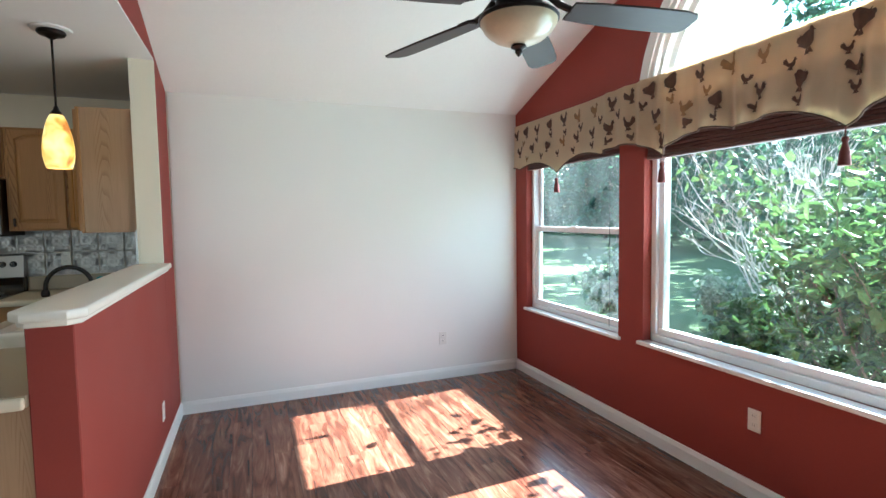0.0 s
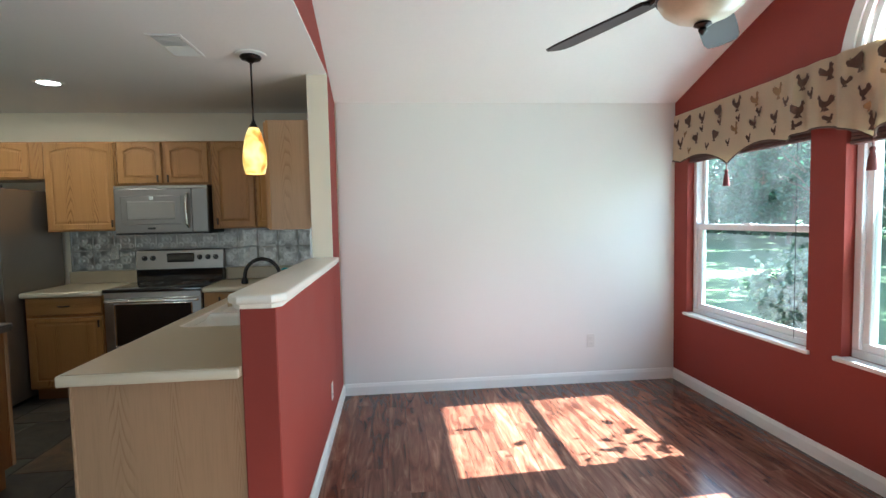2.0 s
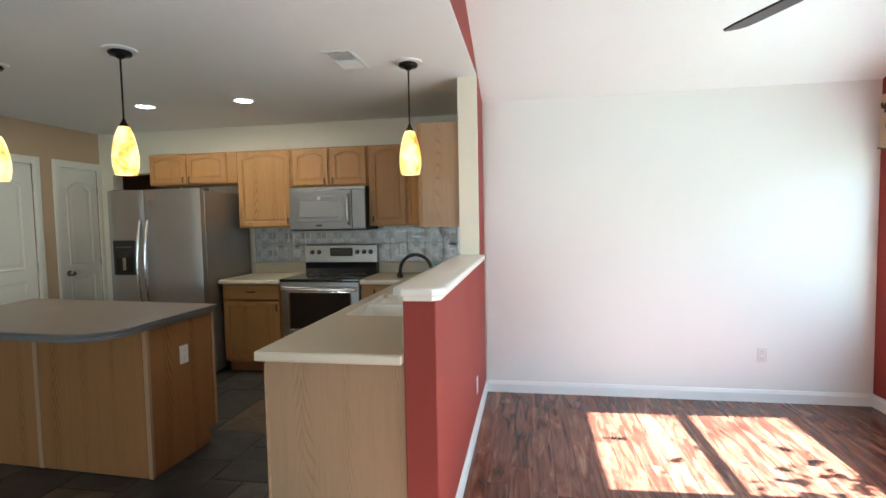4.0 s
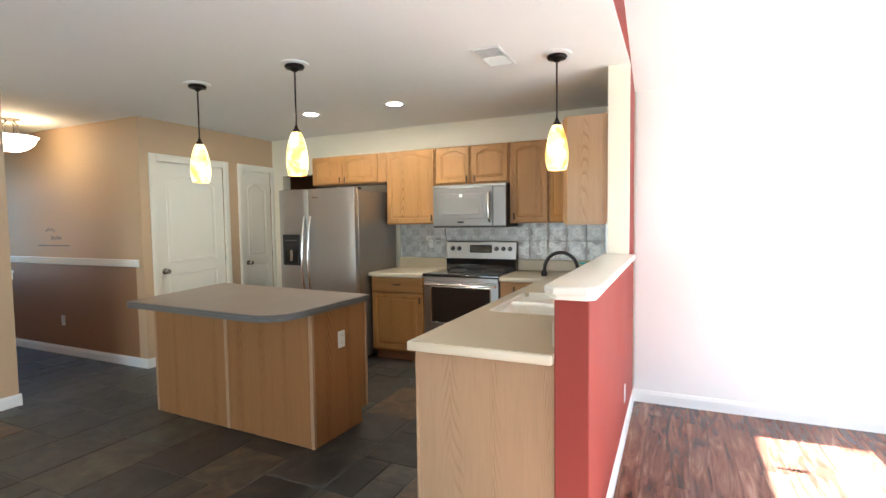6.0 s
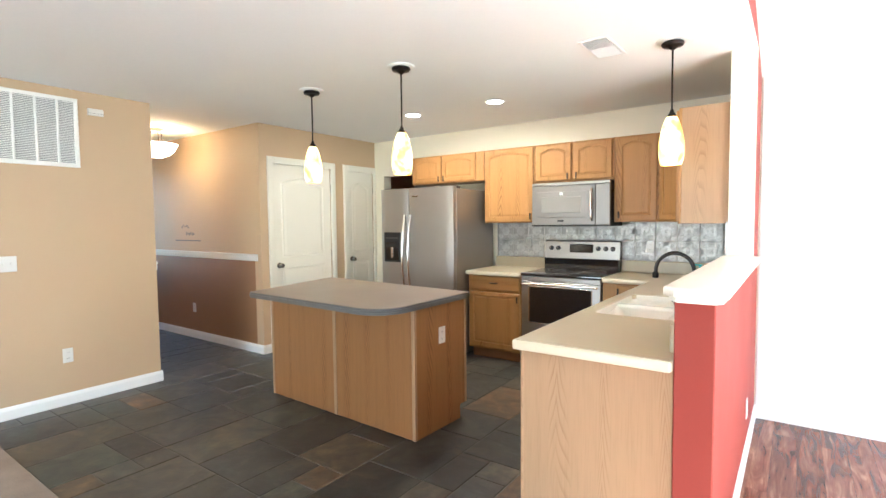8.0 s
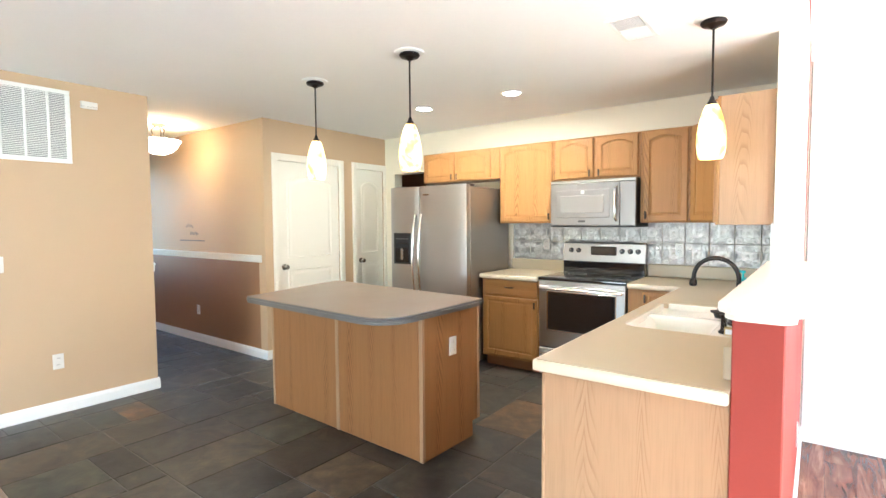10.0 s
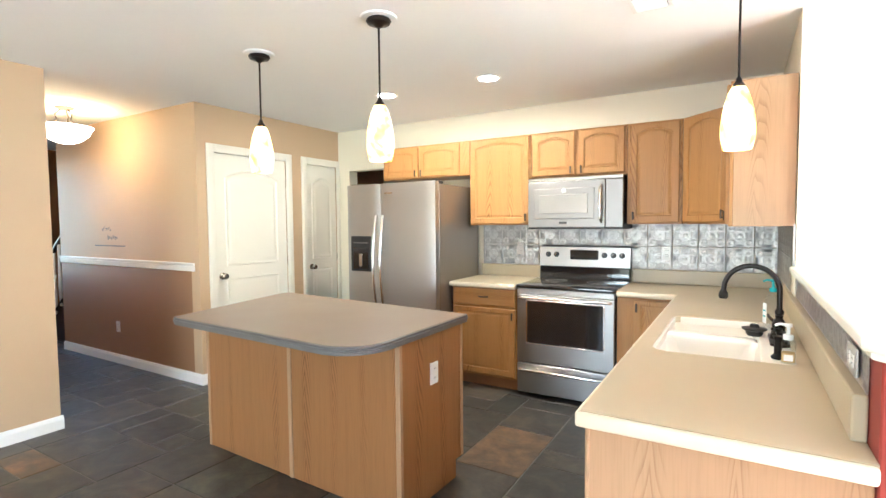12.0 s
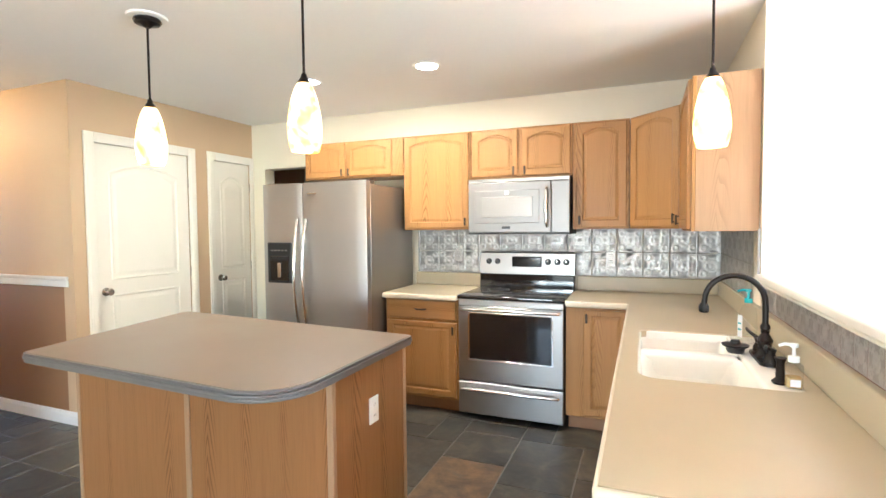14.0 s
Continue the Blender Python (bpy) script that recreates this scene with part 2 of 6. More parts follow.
def laminate():
    m, n, l, b = nodes_of("red_brown_laminate")
    info = n.new("ShaderNodeObjectInfo")
    streak = noise_tex(n, l, coords(n, l, (11, 1.3, 1), True), 1.6, 5, 0.6, 1.2)
    grain = noise_tex(n, l, coords(n, l, (60, 1.5, 1), True), 5, 3)
    c = ramp(n, l, streak, [(0.26, (0.034, 0.012, 0.008)), (0.42, (0.100, 0.035, 0.021)), (0.58, (0.185, 0.080, 0.049)), (0.78, (0.35, 0.20, 0.135))])
    tone = ramp(n, l, info.outputs["Random"], [(0.0, (0.82, 0.80, 0.80)), (1.0, (1.2, 1.15, 1.12))])
    c = mix(n, l, 1.0, c, tone, "MULTIPLY")
    c = mix(n, l, 0.4, c, ramp(n, l, grain, [(0.3, (0.6, 0.6, 0.6)), (0.7, (1.3, 1.3, 1.3))]), "MULTIPLY")
    l.new(c, b.inputs["Base Color"])
    l.new(spread(n, l, grain, 0.22, 0.28), b.inputs["Roughness"])
    set_in(b, Coat_Weight=0.25, Coat_Roughness=0.12, Specular_IOR_Level=0.25)
    bump(n, l, b, grain, 0.03, 0.0005)
    return m


LAMINATE = laminate()


def fabric():
    m, n, l, b = nodes_of("tan_valance_cloth")
    vec = coords(n, l)
    big, weave = noise_tex(n, l, vec, 5, 3), noise_tex(n, l, vec, 420, 2)
    col = (0.80, 0.65, 0.45)
    c = mix(n, l, 0.4, ramp(n, l, big, [(0.3, shade(col, 0.9)), (0.7, shade(col, 1.08))]), ramp(n, l, weave, [(0.3, shade(col, 0.8)), (0.7, shade(col, 1.1))]))
    l.new(c, b.inputs["Base Color"])
    set_in(b, Roughness=0.9, Sheen_Weight=0.2)
    bump(n, l, b, weave, 0.4, 0.001)
    return m


FABRIC = fabric()
PRINT = plain("brown_cloth_print", (0.085, 0.042, 0.026), 0.9, var=0.45, low=30, fine=300, relief=0.3)
PRINT_GOLD = plain("ochre_cloth_print", (0.30, 0.17, 0.07), 0.9, var=0.4, low=30, fine=300, relief=0.3)


def glowing(name, stops, strength, scale=9.0):
    m, n, l, b = nodes_of(name)
    c = ramp(n, l, noise_tex(n, l, coords(n, l, (1, 1, 1), True), scale, 2, 0.5, 0.4), stops)
    l.new(c, b.inputs["Base Color"])
    l.new(c, b.inputs["Emission Color"])
    set_in(b, Emission_Strength=strength, Roughness=0.25)
    return m


AMBER = glowing("lit_amber_glass", [(0.30, (0.50, 0.16, 0.02)), (0.40, (0.85, 0.42, 0.07)), (0.52, (1.0, 0.66, 0.20)), (0.75, (1.0, 0.78, 0.36))], 0.095, 11)
CAN_LIGHT = glowing("lit_can_lens", [(0.0, (1.0, 0.93, 0.80)), (1.0, (1.0, 0.96, 0.86))], 1.2)
BOWL_LIT = glowing("lit_alabaster_bowl", [(0.3, (1.0, 0.72, 0.40)), (0.7, (1.0, 0.84, 0.58))], 0.36, 6)
BOWL = plain("unlit_scavo_bowl", (0.56, 0.50, 0.36), 0.35, var=0.1, low=7, fine=60, relief=0.1, coat=0.3)


def clear_glass(name, tint=(0.93, 0.98, 0.97), haze=0.0):
    m, n, l, b = nodes_of(name)
    clear, gloss, blend, fres = n.new("ShaderNodeBsdfTransparent"), n.new("ShaderNodeBsdfGlossy"), n.new("ShaderNodeMixShader"), n.new("ShaderNodeLayerWeight")
    clear.inputs[0].default_value = (*tint, 1)
    gloss.inputs["Roughness"].default_value = 0.02
    edge = n.new("ShaderNodeMath")
    edge.operation = "POWER"
    edge.inputs[1].default_value = 5.0
    l.new(fres.outputs["Facing"], edge.inputs[0])
    soft = n.new("ShaderNodeMapRange")
    set_in(soft, To_Min=0.03, To_Max=0.6)
    l.new(edge.outputs[0], soft.inputs["Value"])
    l.new(soft.outputs[0], blend.inputs[0])
    l.new(clear.outputs[0], blend.inputs[1])
    l.new(gloss.outputs[0], blend.inputs[2])
    l.new(blend.outputs[0], n["Material Output"].inputs["Surface"])
    # bright haze over the view, put into the glass as a pale film
    if haze:
        film, both = n.new("ShaderNodeBsdfTranslucent"), n.new("ShaderNodeMixShader")
        film.inputs[0].default_value = (0.85, 0.92, 0.95, 1)
        l.new(spread(n, l, noise_tex(n, l, coords(n, l, (1, 1, 0.6)), 2.6, 4, 0.5, 0.5), haze * 0.1, haze * 1.7), both.inputs[0])
        l.new(blend.outputs[0], both.inputs[1])
        l.new(film.outputs[0], both.inputs[2])
        l.new(both.outputs[0], n["Material Output"].inputs["Surface"])
    return m


PANE = clear_glass("window_glass", haze=0.002)
PANE_HAZY = clear_glass("hazy_window_glass", haze=0.010)
BOTTLE = clear_glass("clear_bottle_plastic", (0.95, 0.97, 0.97))
LIQUID = plain("amber_soap", (0.58, 0.42, 0.20), 0.15, var=0.05)
TEAL = plain("teal_pump_plastic", (0.02, 0.35, 0.38), 0.3, var=0.05)
LABEL_WHITE = plain("white_label", (0.80, 0.82, 0.83), 0.4, var=0.03)


def leafy(name, dark, light, thinness=0.5):
    m, n, l, b = nodes_of(name)
    geo = n.new("ShaderNodeNewGeometry")
    c = ramp(n, l, geo.outputs["Random Per Island"], [(0.0, dark), (0.6, shade(light, 0.75)), (1.0, light)])
    c = mix(n, l, 0.5, c, ramp(n, l, noise_tex(n, l, coords(n, l), 3, 3), [(0.3, (0.6, 0.6, 0.6)), (0.7, (1.3, 1.3, 1.2))]), "MULTIPLY")
    l.new(c, b.inputs["Base Color"])
    set_in(b, Roughness=0.42)
    thin, both = n.new("ShaderNodeBsdfTranslucent"), n.new("ShaderNodeMixShader")
    l.new(c, thin.inputs[0])
    both.inputs[0].default_value = thinness
    l.new(b.outputs[0], both.inputs[1])
    l.new(thin.outputs[0], both.inputs[2])
    l.new(both.outputs[0], n["Material Output"].inputs["Surface"])
    return m


LEAF = leafy("broad_leaf", (0.015, 0.045, 0.016), (0.12, 0.215, 0.065), 0.38)
LEAF_FAR = leafy("woodland_leaf", (0.022, 0.075, 0.048), (0.09, 0.23, 0.135), 0.3)
LEAF_PALE = leafy("pale_leaf", (0.20, 0.25, 0.16), (0.52, 0.58, 0.44), 0.6)
BARK = plain("grey_bark", (0.16, 0.13, 0.10), 0.9, var=0.3, low=6, fine=60, relief=0.6, depth=0.01)
TWIG = plain("bleached_twig", (0.55, 0.52, 0.47), 0.8, var=0.15, low=6, fine=90, relief=0.3)
GRASS = plain("lawn", (0.11, 0.17, 0.06), 0.9, var=0.4, low=0.7, fine=40, relief=0.8, depth=0.03)


# ---- shaping ----
def mesh_of(bm, name, material):
    bmesh.ops.recalc_face_normals(bm, faces=bm.faces)
    me = bpy.data.meshes.new(name)
    bm.to_mesh(me)
    bm.free()
    for mat in material if isinstance(material, (list, tuple)) else [material]:
        me.materials.append(mat)
    return me


def part(name, bm, material, parent=None, label="", smooth=False):
    me = bm if isinstance(bm, bpy.types.Mesh) else mesh_of(bm, name, material)
    if smooth:
        me.shade_smooth()
        me.set_sharp_from_angle(angle=radians(38))
    ob = new(name, me)
    ob.parent = parent
    if label:
        tagged(ob, label)
    return ob


def thing(name, at, label, category, group="", turn=0.0, kind=""):
    ob = new(name)
    ob.empty_display_size = 0.1
    ob.matrix_basis = pose(*at, 0, 0, turn)
    return tagged(ob, label, category, group, kind)


def structure(name, bm, material, label, category):
    return tagged(part(name, bm, material), label, category, kind="structure")


def box(x0, x1, y0, y1, z0, z1, bevel=0.0, bm=None, seg=1):
    bm = bm or bmesh.new()
    made = bmesh.ops.create_cube(bm, size=1, matrix=Matrix.LocRotScale(((x0 + x1) / 2, (y0 + y1) / 2, (z0 + z1) / 2), None, (abs(x1 - x0), abs(y1 - y0), abs(z1 - z0))))
    if bevel:
        edges = {e for v in made["verts"] for e in v.link_edges}
        bmesh.ops.bevel(bm, geom=list(edges), offset=min(bevel, 0.48 * min(abs(x1 - x0), abs(y1 - y0), abs(z1 - z0))), segments=seg, affect="EDGES", profile=0.5)
    return bm


def rod(p0, p1, r0, r1=None, seg=12, bm=None):
    bm = bm or bmesh.new()
    p0, p1 = Vector(p0), Vector(p1)
    turn = (p1 - p0).to_track_quat("Z", "Y").to_matrix().to_4x4()
    bmesh.ops.create_cone(bm, cap_ends=True, segments=seg, radius1=r0, radius2=r0 if r1 is None else r1, depth=(p1 - p0).length,
                          matrix=Matrix.Translation((p0 + p1) / 2) @ turn)
    return bm


def lathe(profile, seg=28, m=None, bm=None):
    """Turns a profile of (radius, height) about z."""
    bm = bm or bmesh.new()
    m = m or Matrix()
    rings = []
    for r, z in profile:
        if r < 1e-5:
            rings.append([bm.verts.new(m @ Vector((0, 0, z)))])
        else:
            rings.append([bm.verts.new(m @ Vector((r * math.cos(a), r * math.sin(a), z))) for a in (2 * math.pi * k / seg for k in range(seg))])
    for a, b in zip(rings, rings[1:]):
        for k in range(seg):
            j = (k + 1) % seg
            if len(a) == 1 and len(b) > 1:
                bm.faces.new((a[0], b[k], b[j]))
            elif len(b) == 1 and len(a) > 1:
                bm.faces.new((a[k], a[j], b[0]))
            elif len(a) > 1:
                bm.faces.new((a[k], a[j], b[j], b[k]))
    return bm


def tube(points, r, seg=10, bm=None, taper=1.0):
    bm = bm or bmesh.new()
    pts = [Vector(p) for p in points]
    rings, side = [], None
    for k, p in enumerate(pts):
        d = (pts[min(k + 1, len(pts) - 1)] - pts[max(k - 1, 0)]).normalized()
        if side is None:
            side = d.orthogonal().normalized()
        side = (side - d * side.dot(d)).normalized()
        up = d.cross(side)
        rk = r * (1 + (taper - 1) * k / max(1, len(pts) - 1))
        rings.append([bm.verts.new(p + (side * math.cos(a) + up * math.sin(a)) * rk) for a in (2 * math.pi * j / seg for j in range(seg))])
    for a, b in zip(rings, rings[1:]):
        for k in range(seg):
            bm.faces.new((a[k], a[(k + 1) % seg], b[(k + 1) % seg], b[k]))
    bm.faces.new(rings[0][::-1])
    bm.faces.new(rings[-1])
    return bm


def loft(loops, bm=None, close=True):
    """Joins closed loops of the same count in turn and fills the last."""
    bm = bm or bmesh.new()
    rows = [[bm.verts.new(p) for p in loop] for loop in loops]
    for a, b in zip(rows, rows[1:]):
        for k in range(len(a)):
            j = (k + 1) % len(a)
            bm.faces.new((a[k], a[j], b[j], b[k]))
    if close:
        bm.faces.new(rows[-1])
    return bm


def outline(x0, x1, z0, z1, arch=0.0, n=10):
    """A rectangle's outline in x and z, its top bowed so that the corners lie arch lower than the middle."""
    pts = [(x0 + (x1 - x0) * k / n, z0) for k in range(n)]
    pts += [(x1, z0 + (z1 - arch - z0) * k / n) for k in range(n)]
    for k in range(n):
        u = 1 - 2 * k / n
        pts.append((x1 + (x0 - x1) * k / n, z1 - arch * u * u))
    pts += [(x0, z1 - arch + (z0 - z1 + arch) * k / n) for k in range(n)]
    return pts


def slab(pts, z0, z1, bevel=0.0, bm=None, seg=2):
    """A closed outline in x and y, with its upper and lower rims eased."""
    bm = bm or bmesh.new()
    a = [bm.verts.new((x, y, z0)) for x, y in pts]
    b = [bm.verts.new((x, y, z1)) for x, y in pts]
    low, top = bm.faces.new(a[::-1]), bm.faces.new(b)
    for k in range(len(a)):
        j = (k + 1) % len(a)
        bm.faces.new((a[k], a[j], b[j], b[k]))
    if bevel:
        bmesh.ops.bevel(bm, geom=list(set(low.edges) | set(top.edges)), offset=bevel, segments=seg, affect="EDGES", profile=0.5)
    return bm


# ---- plan ----
CEIL = 2.50
RED_X, WALL_X = 2.13, -0.755            # faces of the window wall and of the half wall
BACK_Y, DIN_Y = 5.08, 4.21              # faces of the kitchen's and of the dining end wall
LEFT_X = -5.235
RIDGE_Y, RIDGE_Z, EAVE_Z = 1.63, 3.31, 2.40
NEAR_Y = 2 * RIDGE_Y - DIN_Y
PITCH = (RIDGE_Z - EAVE_Z) / (DIN_Y - RIDGE_Y)


def vault(y):
    return RIDGE_Z - PITCH * abs(y - RIDGE_Y)


def column(bm, x0, x1, ya, yb, lows, highs):
    """One upright slice of a wall, its foot and head given at both its ends."""
    v = [bm.verts.new(p) for p in ((x0, ya, lows[0]), (x1, ya, lows[0]), (x1, yb, lows[1]), (x0, yb, lows[1]),
                                   (x0, ya, highs[0]), (x1, ya, highs[0]), (x1, yb, highs[1]), (x0, yb, highs[1]))]
    for q in ((0, 1, 2, 3), (4, 5, 6, 7), (0, 1, 5, 4), (1, 2, 6, 5), (2, 3, 7, 6), (3, 0, 4, 7)):
        bm.faces.new([v[k] for k in q])


# the window wall: a gable with a double-hung window and a picture window under an arch
W1 = (2.80, 4.02, 0.62, 2.06)
W2 = (0.69, 2.57, 0.64, 2.02)
ARCH_Z, ARCH_R = 2.115, 0.94


def arch_top(y):
    return ARCH_Z + math.sqrt(max(0.0, ARCH_R ** 2 - (y - RIDGE_Y) ** 2))


bm = bmesh.new()
T0, T1 = RED_X, RED_X + 0.16
for ya, yb, spans in ((NEAR_Y - 0.15, W2[0], [(-0.3, None)]), (W2[1], W1[0], [(-0.3, None)]), (W1[0], W1[1], [(-0.3, W1[2]), (W1[3], None)]), (W1[1], DIN_Y + 0.15, [(-0.3, None)])):
    for lo, hi in spans:
        column(bm, T0, T1, ya, yb, (lo, lo), (hi or vault(ya), hi or vault(yb)))
column(bm, T0, T1, W2[0], W2[1], (-0.3, -0.3), (W2[2], W2[2]))
column(bm, T0, T1, W2[0], W2[1], (W2[3], W2[3]), (ARCH_Z, ARCH_Z))
steps = 40
for k in range(steps):
    ya, yb = (W2[0] + (W2[1] - W2[0]) * j / steps for j in (k, k + 1))
    column(bm, T0, T1, ya, yb, (arch_top(ya), arch_top(yb)), (vault(ya), vault(yb)))
structure("wall_east", bm, RED, "brick-red painted gable wall with two windows", "wall")

structure("wall_north_dining", box(-0.75, RED_X, DIN_Y, DIN_Y + 0.14, 0, 2.44), WHITE_WALL, "plain off-white painted end wall", "wall")
bm = bmesh.new()
for s in (1, -1):
    ya, yb = RIDGE_Y, RIDGE_Y + s * (DIN_Y - RIDGE_Y + 0.14)
    a = [bm.verts.new(p) for p in ((-0.80, ya, RIDGE_Z), (RED_X + 0.16, ya, RIDGE_Z), (RED_X + 0.16, yb, vault(yb)), (-0.80, yb, vault(yb)))]
    b = [bm.verts.new(v.co + Vector((0, 0, 0.15))) for v in a]
    bm.faces.new(a)
    bm.faces.new(b)
    for k in range(4):
        bm.faces.new((a[k], a[(k + 1) % 4], b[(k + 1) % 4], b[k]))
structure("ceiling_vault", bm, CEILING, "white vaulted ceiling over the dining area", "ceiling")

# wall between dining area and kitchen: full height at its end, then the half wall
POST_Y = 3.80
HALF_Y = 2.00
bm = bmesh.new()
column(bm, -0.888, WALL_X, POST_Y, DIN_Y, (0, 0), (vault(POST_Y), vault(DIN_Y)))
for k in range(20):
    ya, yb = (NEAR_Y + (POST_Y - NEAR_Y) * j / 20 for j in (k, k + 1))
    column(bm, -0.888, WALL_X, ya, yb, (CEIL + 0.012, CEIL + 0.012), (max(CEIL + 0.014, vault(ya)), max(CEIL + 0.014, vault(yb))))
structure("wall_divider", bm, RED, "red painted gable over the opening to the kitchen", "wall")
bm = box(-0.890, WALL_X + 0.0, POST_Y - 0.012, POST_Y, 1.150, CEIL, 0.003)
box(-0.900, -0.888, POST_Y - 0.012, BACK_Y, 0.0, CEIL, bm=bm)
box(-0.888, -0.745, DIN_Y, BACK_Y, 0, CEIL, bm=bm)
structure("wall_divider_kitchen_side", bm, CREAM, "cream painted wall end and kitchen side wall", "wall")
structure("wall_half", box(-0.888, WALL_X, HALF_Y, POST_Y, 0, 1.150, 0.004), RED, "red painted half wall beside the sink counter", "wall")

# kitchen, hall and sitting room
OPEN_L, OPEN_R, OPEN_T = -5.07, -4.22, 2.04
bm = box(OPEN_R, -0.745, BACK_Y, BACK_Y + 0.14, 0, CEIL)
box(LEFT_X - 0.14, OPEN_L, BACK_Y, BACK_Y + 0.14, 0, CEIL, bm=bm)
box(OPEN_L, OPEN_R, BACK_Y, BACK_Y + 0.14, OPEN_T, CEIL, bm=bm)
structure("wall_north_kitchen", bm, CREAM, "cream painted kitchen wall above the cabinets", "wall")
# closet walls, in darker colours than the kitchen walls
structure("pantry_lining", box(OPEN_L - 0.2, OPEN_R + 0.2, BACK_Y + 0.9, BACK_Y + 1.0, 0, CEIL), CLOSET, "dark olive back wall of the closet", "wall")
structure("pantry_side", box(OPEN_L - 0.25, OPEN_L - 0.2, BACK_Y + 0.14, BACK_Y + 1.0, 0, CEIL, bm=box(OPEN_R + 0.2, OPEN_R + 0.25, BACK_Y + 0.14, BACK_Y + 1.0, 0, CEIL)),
          TAN_DARK, "dark brown side walls of the closet", "wall")

HALL_S, HALL_N = 2.203, 3.285
D1, D2, DOOR_T = (3.445, 4.285), (4.557, 5.034), 2.088
bm = bmesh.new()
for ya, yb, z0 in ((HALL_N, D1[0], 0), (D1[0], D1[1], DOOR_T), (D1[1], D2[0], 0), (D2[0], D2[1], DOOR_T), (D2[1], BACK_Y, 0)):
    box(LEFT_X - 0.12, LEFT_X, ya, yb, z0, CEIL, bm=bm)
structure("wall_west_kitchen", bm, TAN, "tan painted wall with two white doors", "wall")
bm = box(-7.88, LEFT_X - 0.12, HALL_N, HALL_N + 0.12, 1.06, CEIL)
structure("wall_hall_upper", bm, TAN, "tan painted hall wall above the chair rail", "wall")
structure("wall_hall_lower", box(-7.88, LEFT_X - 0.12, HALL_N, HALL_N + 0.12, 0, 1.06), TAN_DARK, "brown painted hall wall below the chair rail", "wall")
bm = box(LEFT_X - 0.14, LEFT_X, -4.5, HALL_S, 0, CEIL)
box(-9.5, LEFT_X - 0.14, HALL_S - 0.14, HALL_S, 0, CEIL, bm=bm)
structure("wall_west_sitting", bm, TAN, "tan painted wall with a return grille", "wall")
bm = box(-9.64, -9.5, 2.0, 2.3, 0, CEIL)
box(-9.64, -9.5, 3.2, 4.6, 0, CEIL, bm=bm)
box(-9.64, -9.5, 2.3, 3.2, 2.3, CEIL, bm=bm)
box(-9.64, -9.5, 2.3, 3.2, 0, 0.95, bm=bm)
box(-9.5, -7.88, 4.5, 4.6, 0, CEIL, bm=bm)
box(-7.98, -7.88, HALL_N + 0.12, 4.5, 0, CEIL, bm=bm)
structure("wall_stair", bm, TAN_DARK, "dim brown painted stairwell walls", "wall")
# unseen wall, its opening added for the south fill lamp
bm = box(LEFT_X - 0.14, -4.1, -4.6, -4.5, 0, CEIL)
box(-1.6, -0.75, -4.6, -4.5, 0, CEIL, bm=bm)
box(-4.1, -1.6, -4.6, -4.5, 2.15, CEIL, bm=bm)
structure("wall_south", bm, TAN, "unseen tan sitting room wall with an opening for the added lamp", "wall")
# unseen wall, lengthened to screen the valance from the added south lamp
structure("wall_sitting_screen", box(-0.90, -0.76, -4.5, -0.12, 0, CEIL), TAN, "unseen tan side wall that keeps the added lamp off the valance", "wall")
structure("wall_dining_south", box(-0.76, RED_X, NEAR_Y - 0.14, NEAR_Y, 0, 2.44), WHITE_WALL, "plain off-white painted wall", "wall")
bm = box(-9.64, WALL_X - 0.003, -4.6, POST_Y, CEIL, CEIL + 0.12)
box(-9.64, -0.885, POST_Y, BACK_Y + 1.0, CEIL, CEIL + 0.12, bm=bm)
structure("ceiling_flat", bm, CEILING, "flat white textured ceiling of kitchen and hall", "ceiling")

# floors: bedding under tiles and planks, and the carpet
EDGE_Y = 0.95
structure("floor_tile_bed", box(-9.6, -0.755, EDGE_Y, BACK_Y + 1.0, -0.12, -0.005), GROUT, "grey grout bed of the slate floor", "floor")
structure("floor_plank_bed", box(WALL_X, RED_X, EDGE_Y, DIN_Y, -0.12, -0.004), SUBFLOOR, "dark bed of the plank floor", "floor")
structure("carpet", box(LEFT_X, RED_X, -4.6, EDGE_Y, -0.12, 0.008, 0.004), CARPET, "taupe cut-pile carpet of the sitting room", "carpet")


def skirting(name, p0, p1, out, height=0.095, mat=None):
    """A baseboard from p0 to p1, its face turned towards out."""
    prof = ((0, 0), (0.014, 0), (0.014, height * 0.72), (0.010, height * 0.86), (0.006, height), (0, height))
    bm = bmesh.new()
    ends = [[bm.verts.new((p[0] + out[0] * d, p[1] + out[1] * d, z)) for d, z in prof] for p in (p0, p1)]
    for k in range(len(prof)):
        j = (k + 1) % len(prof)
        bm.faces.new((ends[0][k], ends[0][j], ends[1][j], ends[1][k]))
    bm.faces.new(ends[0])
    bm.faces.new(ends[1][::-1])
    return structure(name, bm, mat or TRIM, "white painted moulded baseboard", "baseboard")


skirting("baseboard_dining_end", (WALL_X + 0.014, DIN_Y), (RED_X - 0.014, DIN_Y), (0, -1))
skirting("baseboard_windows", (RED_X, EDGE_Y), (RED_X, DIN_Y), (-1, 0))
skirting("baseboard_half_wall", (WALL_X, HALF_Y), (WALL_X, DIN_Y), (1, 0))
skirting("baseboard_sitting", (LEFT_X, -4.5), (LEFT_X, HALL_S + 0.014), (1, 0))
skirting("baseboard_hall_south", (-9.5, HALL_S), (LEFT_X, HALL_S), (0, 1))
skirting("baseboard_hall", (-7.88, HALL_N), (LEFT_X + 0.014, HALL_N), (0, -1))
skirting("baseboard_door_wall", (LEFT_X, HALL_N), (LEFT_X, 3.37), (1, 0))
